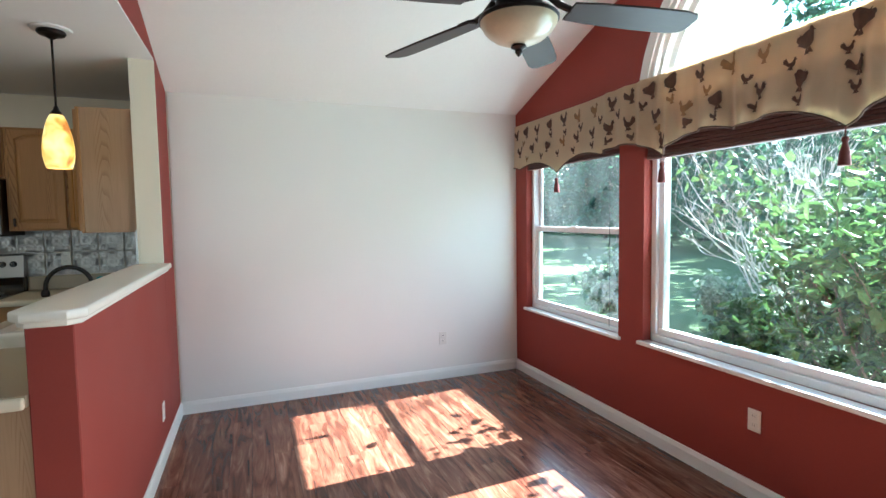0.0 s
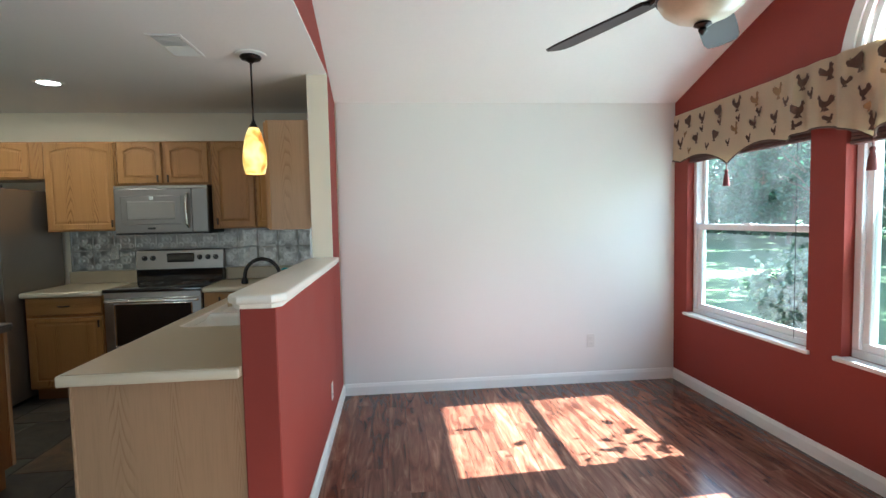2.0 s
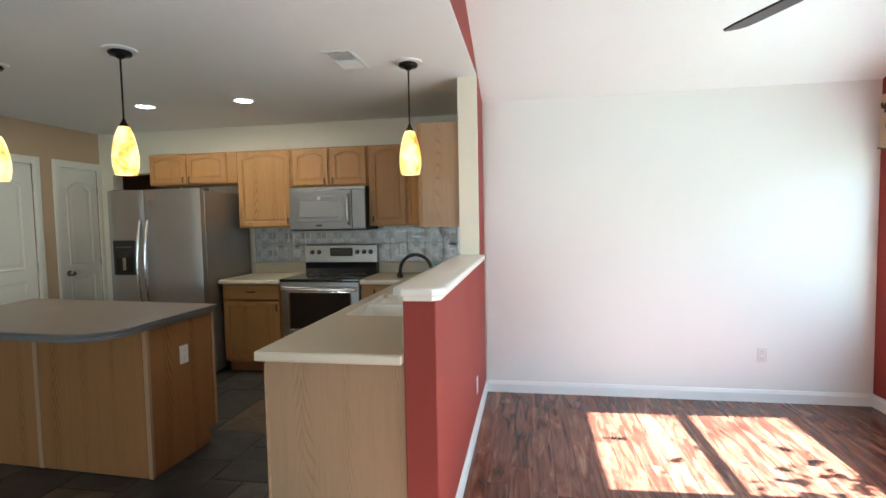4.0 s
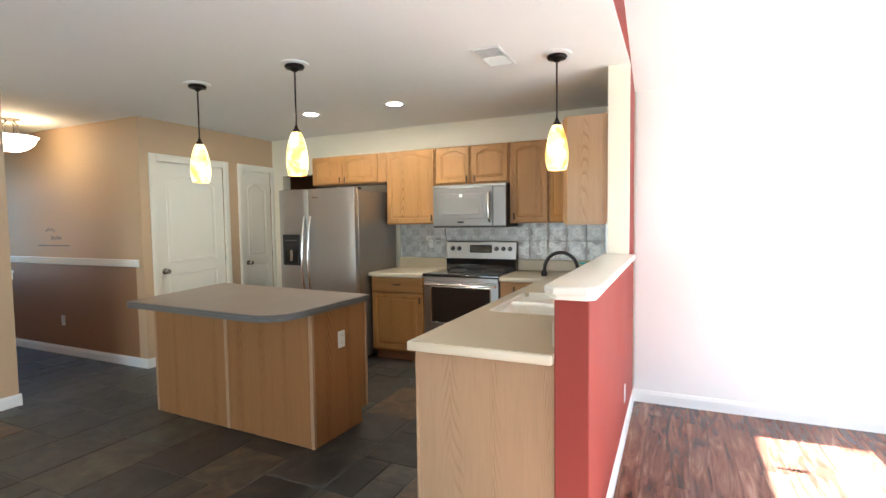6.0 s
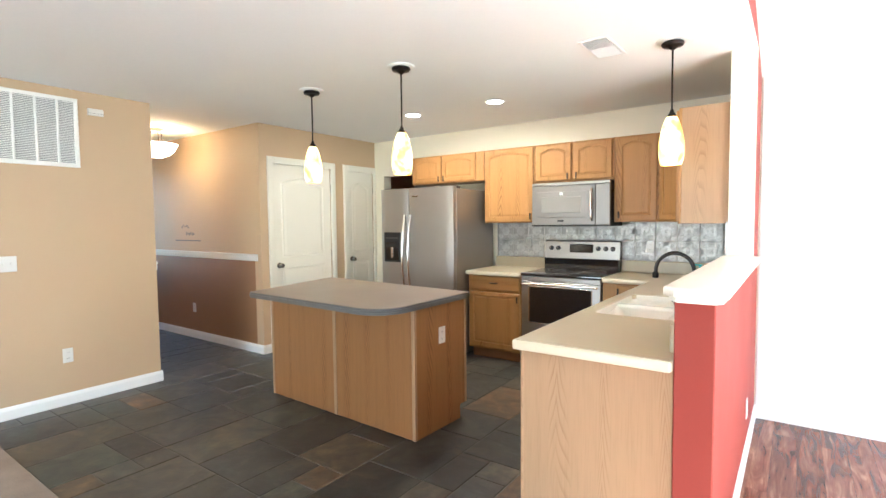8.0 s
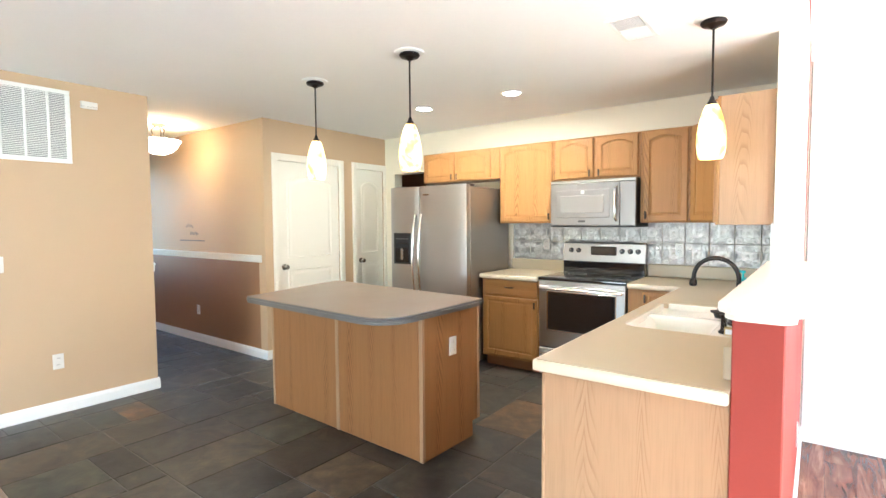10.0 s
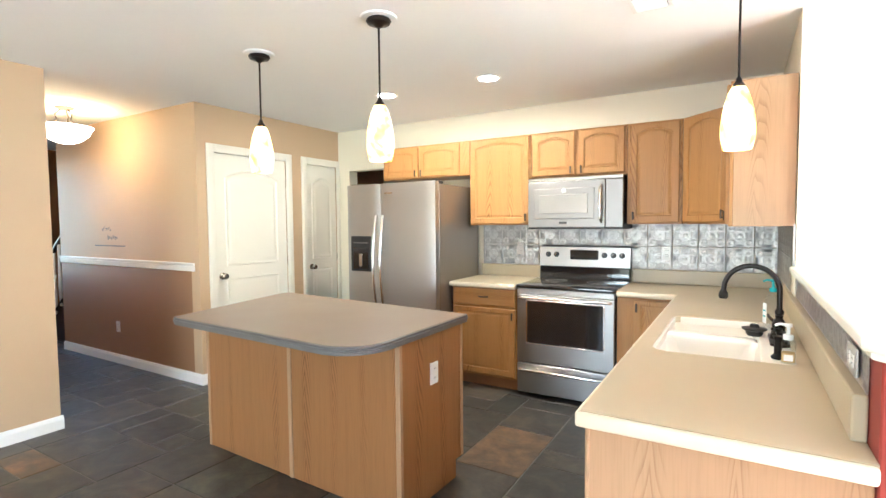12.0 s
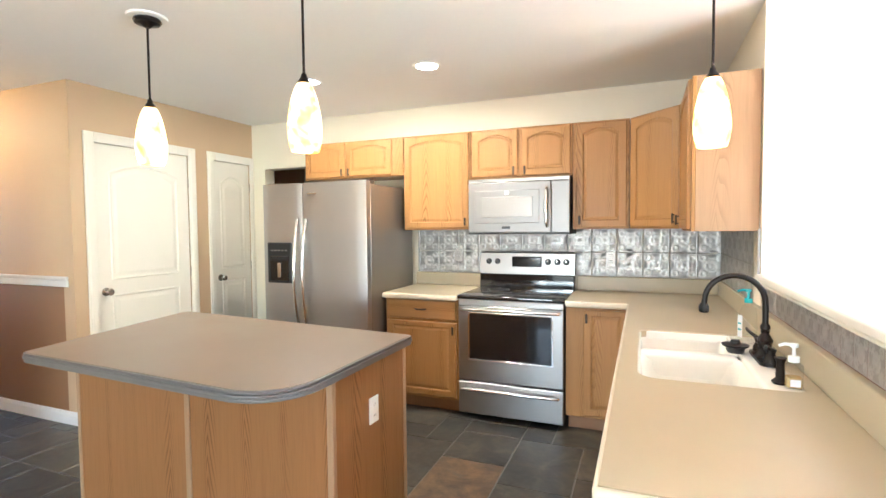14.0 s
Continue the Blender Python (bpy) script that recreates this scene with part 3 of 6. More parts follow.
skirting("baseboard_between_doors", (LEFT_X, 4.34), (LEFT_X, 4.50), (1, 0))
bm = box(-7.88, LEFT_X - 0.06, HALL_N - 0.022, HALL_N, 1.065, 1.092, 0.006)
box(-7.88, LEFT_X - 0.06, HALL_N - 0.014, HALL_N, 1.015, 1.065, 0.005, bm=bm)
structure("chair_rail", bm, TRIM, "white moulded chair rail along the hall", "trim")
bm = box(-9.45, LEFT_X - 0.01, HALL_S, HALL_S + 0.022, 1.065, 1.092, 0.006)
box(-9.45, LEFT_X - 0.01, HALL_S, HALL_S + 0.014, 1.015, 1.065, 0.005, bm=bm)
structure("chair_rail_south", bm, TRIM, "white moulded chair rail ending at the hall corner", "trim")


# ---- cabinets ----
def panel_door(parent, x0, x1, z0, z1, arch=0.035, rail=0.055, front=-0.02, handle=None, name="door", wood=None):
    """A framed door with a raised panel, its face at front; handle: x and z of a pull."""
    wood = wood or OAK
    n = 10

    def at(loop, y):
        return [(x, y, z) for x, z in loop]
    big, mid = outline(x0, x1, z0, z1, 0, n), outline(x0 + 0.006, x1 - 0.006, z0 + 0.006, z1 - 0.006, 0, n)
    low = max(rail, 0.0)
    hole = outline(x0 + low, x1 - low, z0 + low, z1 - low * 0.75, arch, n)
    back = front + 0.019
    lip = outline(x0 + low - 0.007, x1 - low + 0.007, z0 + low - 0.007, z1 - low * 0.75 + 0.007, arch, n)
    bm = loft([at(big, back), at(big, front + 0.005), at(mid, front), at(lip, front), at(hole, front + 0.004), at(hole, front + 0.0085)], close=False)
    bm.faces.new([bm.verts.new(p) for p in at(big, back)])
    ob = part(name, bm, wood, parent)
    s = 0.022
    foot = outline(x0 + low, x1 - low, z0 + low, z1 - low * 0.75, arch, n)
    well = outline(x0 + low + 0.006, x1 - low - 0.006, z0 + low + 0.006, z1 - low * 0.75 - 0.006, arch, n)
    rise = outline(x0 + low + s, x1 - low - s, z0 + low + s, z1 - low * 0.75 - s, arch * 0.8, n)
    part("door_panel", loft([at(foot, front + 0.0086), at(well, front + 0.0080), at(rise, front + 0.0035)]), wood, ob)
    if handle:
        hx, hz = handle
        bm = box(hx - 0.008, hx + 0.008, front - 0.022, front - 0.014, hz - 0.032, hz + 0.032, 0.004)
        for k in (-1, 1):
            rod((hx, front, hz + k * 0.022), (hx, front - 0.016, hz + k * 0.022), 0.004, seg=8, bm=bm)
        part("handle", bm, PULL, ob, "dark bronze pull")
    return ob


def drawer_front(parent, x0, x1, z0, z1, front=-0.02):
    ob = part("drawer_front", box(x0, x1, front, front + 0.019, z0, z1, 0.006, seg=2), OAK_RAIL, parent)
    cx, cz = (x0 + x1) / 2, (z0 + z1) / 2
    bm = tube([(cx - 0.045 + 0.09 * k / 8, front - 0.024 * math.sin(math.pi * k / 8), cz + 0.004) for k in range(9)], 0.006, 8)
    part("handle", bm, PULL, ob, "dark bronze bail pull")
    return ob


def cabinet(name, at, w, d, h, label, group, turn=0.0, toe=0.0):
    """A carcass whose face frame lies in the plane y = 0, its parts in the cabinet's own axes."""
    c = thing(name, at, label, "cabinet", group, turn)
    part("body", box(0.002, w - 0.002, 0.019, d, toe, h, 0.002), OAK_SIDE, c)
    part("face_frame", box(0, w, 0, 0.019, toe, h, 0.002), OAK, c)
    if toe:
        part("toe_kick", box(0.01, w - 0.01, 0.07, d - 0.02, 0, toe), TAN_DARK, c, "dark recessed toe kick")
    return c


UP0, UP1 = 1.405, 2.185
UPPER, BASE = "upper kitchen cabinets", "base kitchen cabinets"
FACE = 4.75

c = cabinet("wall_cabinet", (-4.31, FACE, 1.865), 1.0, BACK_Y - FACE - 0.002, UP1 - 1.865, "golden oak wall cabinet with two low doors above the refrigerator", UPPER)
panel_door(c, 0.012, 0.432, 0.012, 0.308, 0.03, handle=(0.405, 0.05))
panel_door(c, 0.447, 0.895, 0.012, 0.308, 0.03, handle=(0.475, 0.05))
c = cabinet("wall_cabinet", (-3.306, FACE, UP0), 0.592, BACK_Y - FACE - 0.002, UP1 - UP0, "golden oak single-door wall cabinet with an arched panel", UPPER)
panel_door(c, 0.012, 0.580, 0.012, UP1 - UP0 - 0.012, 0.04, handle=(0.552, 0.065))
c = cabinet("wall_cabinet", (-2.710, FACE, 1.80), 0.79, BACK_Y - FACE - 0.002, UP1 - 1.80, "golden oak two-door wall cabinet above the microwave", UPPER)
panel_door(c, 0.014, 0.382, 0.014, 0.372, 0.04, handle=(0.352, 0.055))
panel_door(c, 0.408, 0.776, 0.014, 0.372, 0.04, handle=(0.438, 0.055))
c = cabinet("wall_cabinet", (-1.917, FACE, UP0), 0.392, BACK_Y - FACE - 0.002, UP1 - UP0, "golden oak narrow wall cabinet with an arched panel", UPPER)
panel_door(c, 0.022, 0.374, 0.012, UP1 - UP0 - 0.012, 0.04, handle=(0.050, 0.065))

c = thing("corner_cabinet", (-1.522, FACE, UP0), "golden oak diagonal corner wall cabinet", "cabinet", UPPER, -45)
half = 0.315 * math.sqrt(2)
r2 = math.sqrt(0.5)
pts = []
for px, py in ((-1.522, FACE), (-1.207, FACE - 0.315), (-0.902, FACE - 0.315), (-0.902, BACK_Y - 0.002), (-1.522, BACK_Y - 0.002)):
    dx, dy = px + 1.522, py - FACE
    pts.append(((dx - dy) * r2, (dx + dy) * r2 + (0.004 if dx + dy < 0.01 else 0)))
part("body", slab(pts, 0, UP1 - UP0), OAK, c)
panel_door(c, 0.014, half - 0.016, 0.012, UP1 - UP0 - 0.012, 0.04, front=-0.018, handle=(half - 0.045, 0.065))
c = cabinet("wall_cabinet", (-1.207, FACE - 0.317, UP0 - 0.01), 0.615, 0.303, UP1 - UP0 + 0.01, "golden oak wall cabinet with a plain end panel", UPPER, -90)
panel_door(c, 0.014, 0.600, 0.012, UP1 - UP0 - 0.004, 0.04, handle=(0.045, 0.065))

BASE_F, TOP0, TOP1 = 4.462, 0.877, 0.915
c = cabinet("base_cabinet", (-3.335, BASE_F, 0), 0.615, BACK_Y - BASE_F - 0.005, TOP0 - 0.001, "golden oak base cabinet with one drawer and one door", BASE, toe=0.105)
drawer_front(c, 0.016, 0.600, 0.722, 0.862)
panel_door(c, 0.016, 0.600, 0.125, 0.700, 0.0, handle=(0.578, 0.645))
c = cabinet("base_cabinet", (-1.925, BASE_F, 0), 0.42, BACK_Y - BASE_F - 0.005, TOP0 - 0.001, "golden oak corner base cabinet with a plain stile", BASE, toe=0.105)
panel_door(c, 0.118, 0.412, 0.125, 0.855, 0.0, handle=(0.140, 0.80))

SINK_F = -1.500
c = thing("sink_cabinet", (SINK_F, BASE_F - 0.004, 0), "oak sink base cabinet run with a flat grained end panel", "cabinet", BASE, -90)
run = BASE_F - 2.035
part("body", box(0.0, run, 0.019, 0.605, 0.105, TOP0 - 0.19, 0.002), OAK_SIDE, c)
part("face_frame", box(0, run - 0.02, 0, 0.019, 0.105, TOP0 - 0.001, 0.002), OAK, c)
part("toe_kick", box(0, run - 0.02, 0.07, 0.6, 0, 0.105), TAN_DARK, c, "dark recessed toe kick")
part("end_panel", box(run, run + 0.016, 0.0, 0.6105, 0.0, TOP0 - 0.001, 0.003), OAK_SIDE, c)
part("corner_bead", box(run - 0.006, run + 0.020, -0.008, 0.004, 0.0, TOP0 - 0.001, 0.003), OAK_SIDE, c)
for k in range(3):
    x0 = 0.62 + k * 0.45
    panel_door(c, x0, x0 + 0.43, 0.125, 0.70, 0.0, handle=(x0 + 0.40, 0.65))

# worktops
HOLE = (-1.450, -0.965, 2.765, 3.590)
DECK_X = -1.070
PEN_Y = 1.968


def worktop(name, label, cells, edges, parts=()):
    w = thing(name, (0, 0, TOP0), label, "worktop")
    bm, corner = bmesh.new(), {}
    xs, ys = (sorted({v for q in cells for v in q[k:k + 2]}) for k in (0, 2))
    for xa, xb in zip(xs, xs[1:]):
        for ya, yb in zip(ys, ys[1:]):
            cx, cy = (xa + xb) / 2, (ya + yb) / 2
            if any(q[0] < cx < q[1] and q[2] < cy < q[3] for q in cells):
                ring = []
                for p in ((xa, ya), (xb, ya), (xb, yb), (xa, yb)):
                    if p not in corner:
                        corner[p] = bm.verts.new((*p, 0.0))
                    ring.append(corner[p])
                bm.faces.new(ring)
    grown = bmesh.ops.extrude_face_region(bm, geom=bm.faces[:])["geom"]
    bmesh.ops.translate(bm, vec=(0, 0, TOP1 - TOP0), verts=[q for q in grown if isinstance(q, bmesh.types.BMVert)])
    part("top", bm, COUNTER, w)
    for x0, x1, y0, y1 in edges:
        part("edge", box(x0, x1, y0, y1, -0.004, TOP1 - TOP0 - 0.001, 0.012, seg=3), COUNTER_EDGE, w, "pale eased front edge", True)
    for x0, x1, y0, y1 in parts:
        part("upstand", box(x0, x1, y0, y1, TOP1 - TOP0, 0.150, 0.006, seg=2), COUNTER, w, "beige upstand along the wall")
    return w


WX = -0.8895
sink_top = worktop("sink_worktop", "beige solid-surface worktop turning the corner round the sink",
        [(-1.514, HOLE[0], PEN_Y + 0.015, BACK_Y - 0.003), (HOLE[0], HOLE[1], PEN_Y + 0.015, HOLE[2]), (HOLE[0], HOLE[1], HOLE[3], BACK_Y - 0.003),
         (HOLE[1], WX, PEN_Y + 0.015, BACK_Y - 0.003), (-1.925, -1.514, 4.435, BACK_Y - 0.003)],
        [(-1.525, -1.5125, PEN_Y, 4.437), (-1.925, -1.51, 4.418, 4.444), (-1.525, WX, PEN_Y - 0.004, PEN_Y + 0.0165)],
        [(-0.922, WX, PEN_Y + 0.13, BACK_Y - 0.022), (-1.925, -0.922, BACK_Y - 0.022, BACK_Y - 0.003)])
worktop("side_worktop", "beige solid-surface worktop between refrigerator and range",
        [(-3.345, -2.722, 4.435, BACK_Y - 0.003)], [(-3.352, -2.722, 4.418, 4.444)],
        [(-3.345, -2.722, BACK_Y - 0.022, BACK_Y - 0.003)])

for cx, sx in ((HOLE[0], 1), (HOLE[1], -1)):
    for cy, sy in ((HOLE[2], 1), (HOLE[3], -1)):
        r = 0.075 if sx > 0 else 0.030
        pts = [(cx, cy)] + [(cx + sx * r * (1 - math.cos(radians(9 * k))), cy + sy * r * (1 - math.sin(radians(9 * k)))) for k in range(11)][::1]
        if sx * sy < 0:
            pts = pts[::-1]
        part("cutout_corner", slab(pts, 0.0, TOP1 - TOP0), COUNTER, sink_top)

# sink: two bowls moulded into the worktop
s = thing("sink", (0, 0, TOP1), "white composite double-bowl undermounted sink", "sink")
for name, y0, y1, deep in (("bowl", HOLE[2], 3.215, 0.20), ("bowl", 3.255, HOLE[3], 0.17)):
    loops = []
    for inset, z in ((-0.012, -0.022), (0.0, -0.022), (0.012, -0.05), (0.022, -deep + 0.03), (0.05, -deep)):
        rr = 0.06
        loop = []
        for cx, cy, a0 in ((DECK_X - inset - rr, y0 + inset + rr, -90), (DECK_X - inset - rr, y1 - inset - rr, 0), (HOLE[0] + inset + rr, y1 - inset - rr, 90), (HOLE[0] + inset + rr, y0 + inset + rr, 180)):
            for k in range(7):
                a = radians(a0 + 15 * k)
                loop.append((cx + rr * math.cos(a), cy + rr * math.sin(a), z))
        loops.append(loop)
    b = part(name, loft(loops), SINK, s, smooth=True)
    part("drain", lathe([(0.0, 0.004), (0.03, 0.004), (0.04, 0.001), (0.042, 0.0), (0.0, 0.0)], 20, Matrix.Translation(((HOLE[0] + DECK_X) / 2, (y0 + y1) / 2, -deep + 0.001))), CHROME, b, "round steel drain", True)
part("divider", box(HOLE[0] + 0.004, DECK_X - 0.004, 3.198, 3.272, -0.14, -0.014, 0.022, seg=4), SINK, s, smooth=True)
part("faucet_deck", box(DECK_X - 0.002, HOLE[1] - 0.002, HOLE[2] + 0.004, HOLE[3] - 0.004, -0.05, -0.002, 0.010, seg=3), SINK, s, "white moulded deck for the faucet", True)
bm = bmesh.new()
for x0, x1, y0, y1 in ((HOLE[0] - 0.002, HOLE[0] + 0.012, HOLE[2], HOLE[3]), (HOLE[1] - 0.012, HOLE[1] + 0.002, HOLE[2], HOLE[3]), (HOLE[0], HOLE[1], HOLE[2] - 0.002, HOLE[2] + 0.012), (HOLE[0], HOLE[1], HOLE[3] - 0.012, HOLE[3] + 0.002)):
    box(x0, x1, y0, y1, -0.04, -0.003, 0.003, bm=bm)
part("rim", bm, SINK, s)

# ---- range ----
RX0, RX1 = -2.714, -1.932
r = thing("range", (RX0, 4.44, 0), "stainless steel electric range with a black glass cooktop", "range")
w = RX1 - RX0
part("body", box(0.004, w - 0.004, 0.03, 0.61, 0.03, 0.895, 0.004), BLACK_PLASTIC, r)
for k in (0.06, w - 0.06):
    part("foot", rod((k, 0.08, 0), (k, 0.08, 0.03), 0.018, seg=10), BLACK_PLASTIC, r)
ck = part("cooktop", box(-0.004, w + 0.004, -0.012, 0.545, 0.893, 0.922, 0.007, seg=3), BLACK_GLASS, r, "black ceramic glass cooktop", True)
for cx, cy, rad in ((0.2, 0.13, 0.115), (0.58, 0.13, 0.09), (0.2, 0.41, 0.09), (0.58, 0.41, 0.115)):
    part("burner_ring", lathe([(rad - 0.003, 0.9222), (rad - 0.003, 0.9228), (rad, 0.9228), (rad, 0.9222)], 36, Matrix.Translation((cx, cy, 0))), GREY_LINE, ck)
part("control_band", box(0.004, w - 0.004, -0.006, 0.03, 0.845, 0.892, 0.006, seg=2), STEEL, r)
od = part("oven_door", box(0.004, w - 0.004, -0.008, 0.03, 0.285, 0.843, 0.008, seg=3), STEEL, r, "brushed steel oven door")
part("door_window", box(0.092, w - 0.088, -0.012, -0.004, 0.450, 0.790, 0.012, seg=2), BLACK_GLASS, od, "black glass oven window")
bm = bmesh.new()
for x0, x1, z0, z1 in ((0.080, w - 0.076, 0.790, 0.800), (0.080, w - 0.076, 0.440, 0.450), (0.080, 0.092, 0.45, 0.79), (w - 0.088, w - 0.076, 0.45, 0.79)):
    box(x0, x1, -0.0125, -0.006, z0, z1, 0.002, bm=bm)
part("window_trim", bm, CHROME, od)
bm = tube([(0.03, -0.008, 0.818), (0.035, -0.04, 0.822), (0.06, -0.055, 0.824), (w - 0.06, -0.055, 0.824), (w - 0.035, -0.04, 0.822), (w - 0.03, -0.008, 0.818)], 0.013, 12)
part("handle", bm, CHROME, od, "steel bar handle", True)
dr = part("drawer", box(0.004, w - 0.004, -0.008, 0.03, 0.035, 0.275, 0.008, seg=3), STEEL, r, "brushed steel storage drawer")
bm = tube([(0.035, -0.008, 0.222), (0.04, -0.034, 0.226), (0.07, -0.045, 0.228), (w - 0.07, -0.045, 0.228), (w - 0.04, -0.034, 0.226), (w - 0.035, -0.008, 0.222)], 0.012, 12)
part("handle", bm, CHROME, dr, "steel bar handle", True)
part("backguard_base", box(0.0, w, 0.545, 0.625, 0.90, 1.035, 0.008, seg=2), BLACK_GLASS, r, "glossy black lower backguard")
bg = part("backguard", loft([[(x, y, z) for x, y, z in ((0, 0.550, z), (w, 0.550, z), (w, 0.632, z), (0, 0.632, z))] for z in (1.035,)] +
                            [[(0.0, 0.572, 1.205), (w, 0.572, 1.205), (w, 0.632, 1.205), (0.0, 0.632, 1.205)], [(0.012, 0.585, 1.215), (w - 0.012, 0.585, 1.215), (w - 0.012, 0.63, 1.215), (0.012, 0.63, 1.215)]]), STEEL, r, "steel control panel")


def on_guard(x, z, out=0.0):
    return (x, 0.550 + 0.022 * (z - 1.035) / 0.17 - out, z)


part("display", box(0.275, 0.520, 0.548, 0.575, 1.095, 1.180, 0.008, seg=2), BLACK_GLASS, bg, "black oven clock display")
for kx in (0.075, 0.150, 0.570, 0.645, 0.715):
    x, y, z = on_guard(kx, 1.138)
    m = Matrix.Translation((x, y, z)) @ Matrix.Rotation(radians(90), 4, "X")
    k = part("knob", lathe([(0.024, -0.004), (0.024, 0.006), (0.019, 0.010), (0.017, 0.026), (0.0, 0.028)], 20, m), BLACK_PLASTIC, bg, "black control knob", True)
    part("pointer", box(x - 0.002, x + 0.002, y - 0.030, y - 0.026, z, z + 0.015), CHROME, k)

# ---- microwave ----
m = thing("microwave", (-2.702, 4.655, 1.368), "stainless steel over-the-range microwave", "microwave")
w, h = 0.775, 0.425
part("body", box(0.004, w - 0.004, 0.035, 0.415, 0, h, 0.003), BLACK_PLASTIC, m)
md = part("door", box(0.0, w - 0.135, 0.0, 0.035, 0.012, h - 0.03, 0.006, seg=2), MICRO_STEEL, m, "steel microwave door")
part("window_frame", box(0.055, 0.555, -0.004, 0.004, 0.085, 0.335, 0.012, seg=2), MICRO_STEEL, md, "pale framed window surround")
part("window", box(0.105, 0.505, -0.007, 0.0, 0.130, 0.285, 0.008, seg=2), plain("mesh_window", (0.33, 0.32, 0.31), 0.23, 0.3, var=0.06, fine=400), md, "grey perforated viewing window")
bm = tube([(0.610, 0.0, 0.06), (0.610, -0.035, 0.085), (0.610, -0.046, 0.2), (0.610, -0.035, 0.325), (0.610, 0.0, 0.35)], 0.013, 12)
part("handle", bm, CHROME, md, "curved steel handle", True)
part("control_panel", box(w - 0.133, w, 0.0, 0.035, 0.012, h - 0.03, 0.006, seg=2), MICRO_STEEL, m)
part("vent_strip", box(0.0, w, 0.004, 0.035, h - 0.028, h, 0.004), STEEL, m)
part("badge", box(0.270, 0.335, -0.006, 0.001, 0.044, 0.062, 0.002), BLACK_PLASTIC, md, "small dark maker's plate")
part("sticker", box(0.292, 0.326, -0.0055, -0.0035, 0.300, 0.330, 0.0008), LABEL_WHITE, md, "small white paper sticker")
part("lower_lip", box(0.0, w, 0.006, 0.035, 0.0, 0.011), BLACK_PLASTIC, m)

# ---- refrigerator ----
f = thing("refrigerator", (-4.330, 4.20, 0), "stainless steel side-by-side refrigerator with an ice dispenser", "refrigerator")
w = 0.972
part("body", box(0.006, w - 0.006, 0.085, 0.83, 0.03, 1.765, 0.006), GREY_SIDE, f, "grey textured steel cabinet")
part("grille", box(0.02, w - 0.02, 0.06, 0.085, 0.0, 0.095, 0.004), BLACK_PLASTIC, f)
part("hinge_cover", box(w - 0.20, w - 0.01, 0.05, 0.17, 1.765, 1.795, 0.008, seg=2), BLACK_PLASTIC, f)
part("hinge_cover", box(0.01, 0.16, 0.05, 0.17, 1.765, 1.795, 0.008, seg=2), BLACK_PLASTIC, f)


def fridge_door(x0, x1):
    pts = []
    for k in range(13):
        u = k / 12
        pts.append((x0 + (x1 - x0) * u, 0.012 * (2 * u - 1) ** 6 + 0.004))
    pts += [(x1, 0.075), (x0, 0.075)]
    return part("door", slab(pts, 0.105, 1.785, 0.004), STEEL_UP, f, "brushed steel refrigerator door", True)


dl, dr = fridge_door(0.0, 0.389), fridge_door(0.395, w)
for d, hx in ((dl, 0.353), (dr, 0.432)):
    pts = [(hx, -0.002 - 0.058 * math.sin(math.pi * k / 16) ** 0.8, 0.62 + 0.88 * k / 16) for k in range(17)]
    part("handle", tube(pts, 0.014, 12), CHROME, d, "bowed steel handle", True)
part("dispenser", box(0.045, 0.288, -0.004, 0.02, 0.985, 1.315, 0.010, seg=2), BLACK_PLASTIC, dl, "black ice and water dispenser")
bm = box(0.075, 0.258, -0.008, 0.0, 1.005, 1.205, 0.004)
part("dispenser_recess", bm, BLACK_GLASS, dl)
part("paddle", box(0.150, 0.185, -0.014, -0.006, 1.03, 1.15, 0.004), CHROME, dl)
for k in range(5):
    part("button", box(0.085 + k * 0.035, 0.105 + k * 0.035, -0.0075, -0.003, 1.245, 1.257, 0.001), GREY_LINE, dl)
part("logo_plate", box(0.45, 0.53, -0.003, 0.004, 1.69, 1.705, 0.001), CHROME, dr)

# ---- island ----
IX0, IX1, IY0, IY1 = -4.065, -2.500, 2.545, 3.116
ISLE = Matrix.Translation((-3.28, 2.80, 0)) @ Matrix.Rotation(radians(-2.2), 4, "Z") @ Matrix.Translation((3.28, -2.80, 0))
i = thing("kitchen_island", (0, 0, 0), "oak kitchen island with a taupe overhanging top", "kitchen island")
i.matrix_basis = ISLE
part("body", box(IX0 + 0.012, IX1 - 0.012, IY0 + 0.012, IY1, 0.105, TOP0 - 0.003), OAK_ISLAND_SHADED, i)
part("base", box(IX0 + 0.014, IX1 - 0.014, IY0 + 0.014, IY1 - 0.075, 0, 0.105), OAK_ISLAND_SHADED, i)
part("front_panel", box(IX0, -3.292, IY0, IY0 + 0.011, 0.004, TOP0 - 0.003, 0.002), OAK_ISLAND_SHADED, i)
part("front_panel", box(-3.262, IX1 - 0.022, IY0, IY0 + 0.011, 0.004, TOP0 - 0.003, 0.002), OAK_ISLAND_SHADED, i)
part("batten", box(-3.292, -3.262, IY0 - 0.008, IY0 + 0.010, 0.004, TOP0 - 0.003, 0.004), OAK_SIDE, i)
part("corner_batten", box(IX1 - 0.022, IX1 + 0.006, IY0 - 0.007, IY0 + 0.02, 0.004, TOP0 - 0.003, 0.004), OAK_SIDE, i)
part("corner_batten", box(IX0 - 0.006, IX0 + 0.016, IY0 - 0.006, IY0 + 0.02, 0.004, TOP0 - 0.003, 0.004), OAK_SIDE, i)
pts = [(IY0 + 0.02, 0.004), (IY1 - 0.075, 0.004), (IY1 - 0.075, 0.105), (IY1, 0.105), (IY1, TOP0 - 0.003), (IY0 + 0.02, TOP0 - 0.003)]
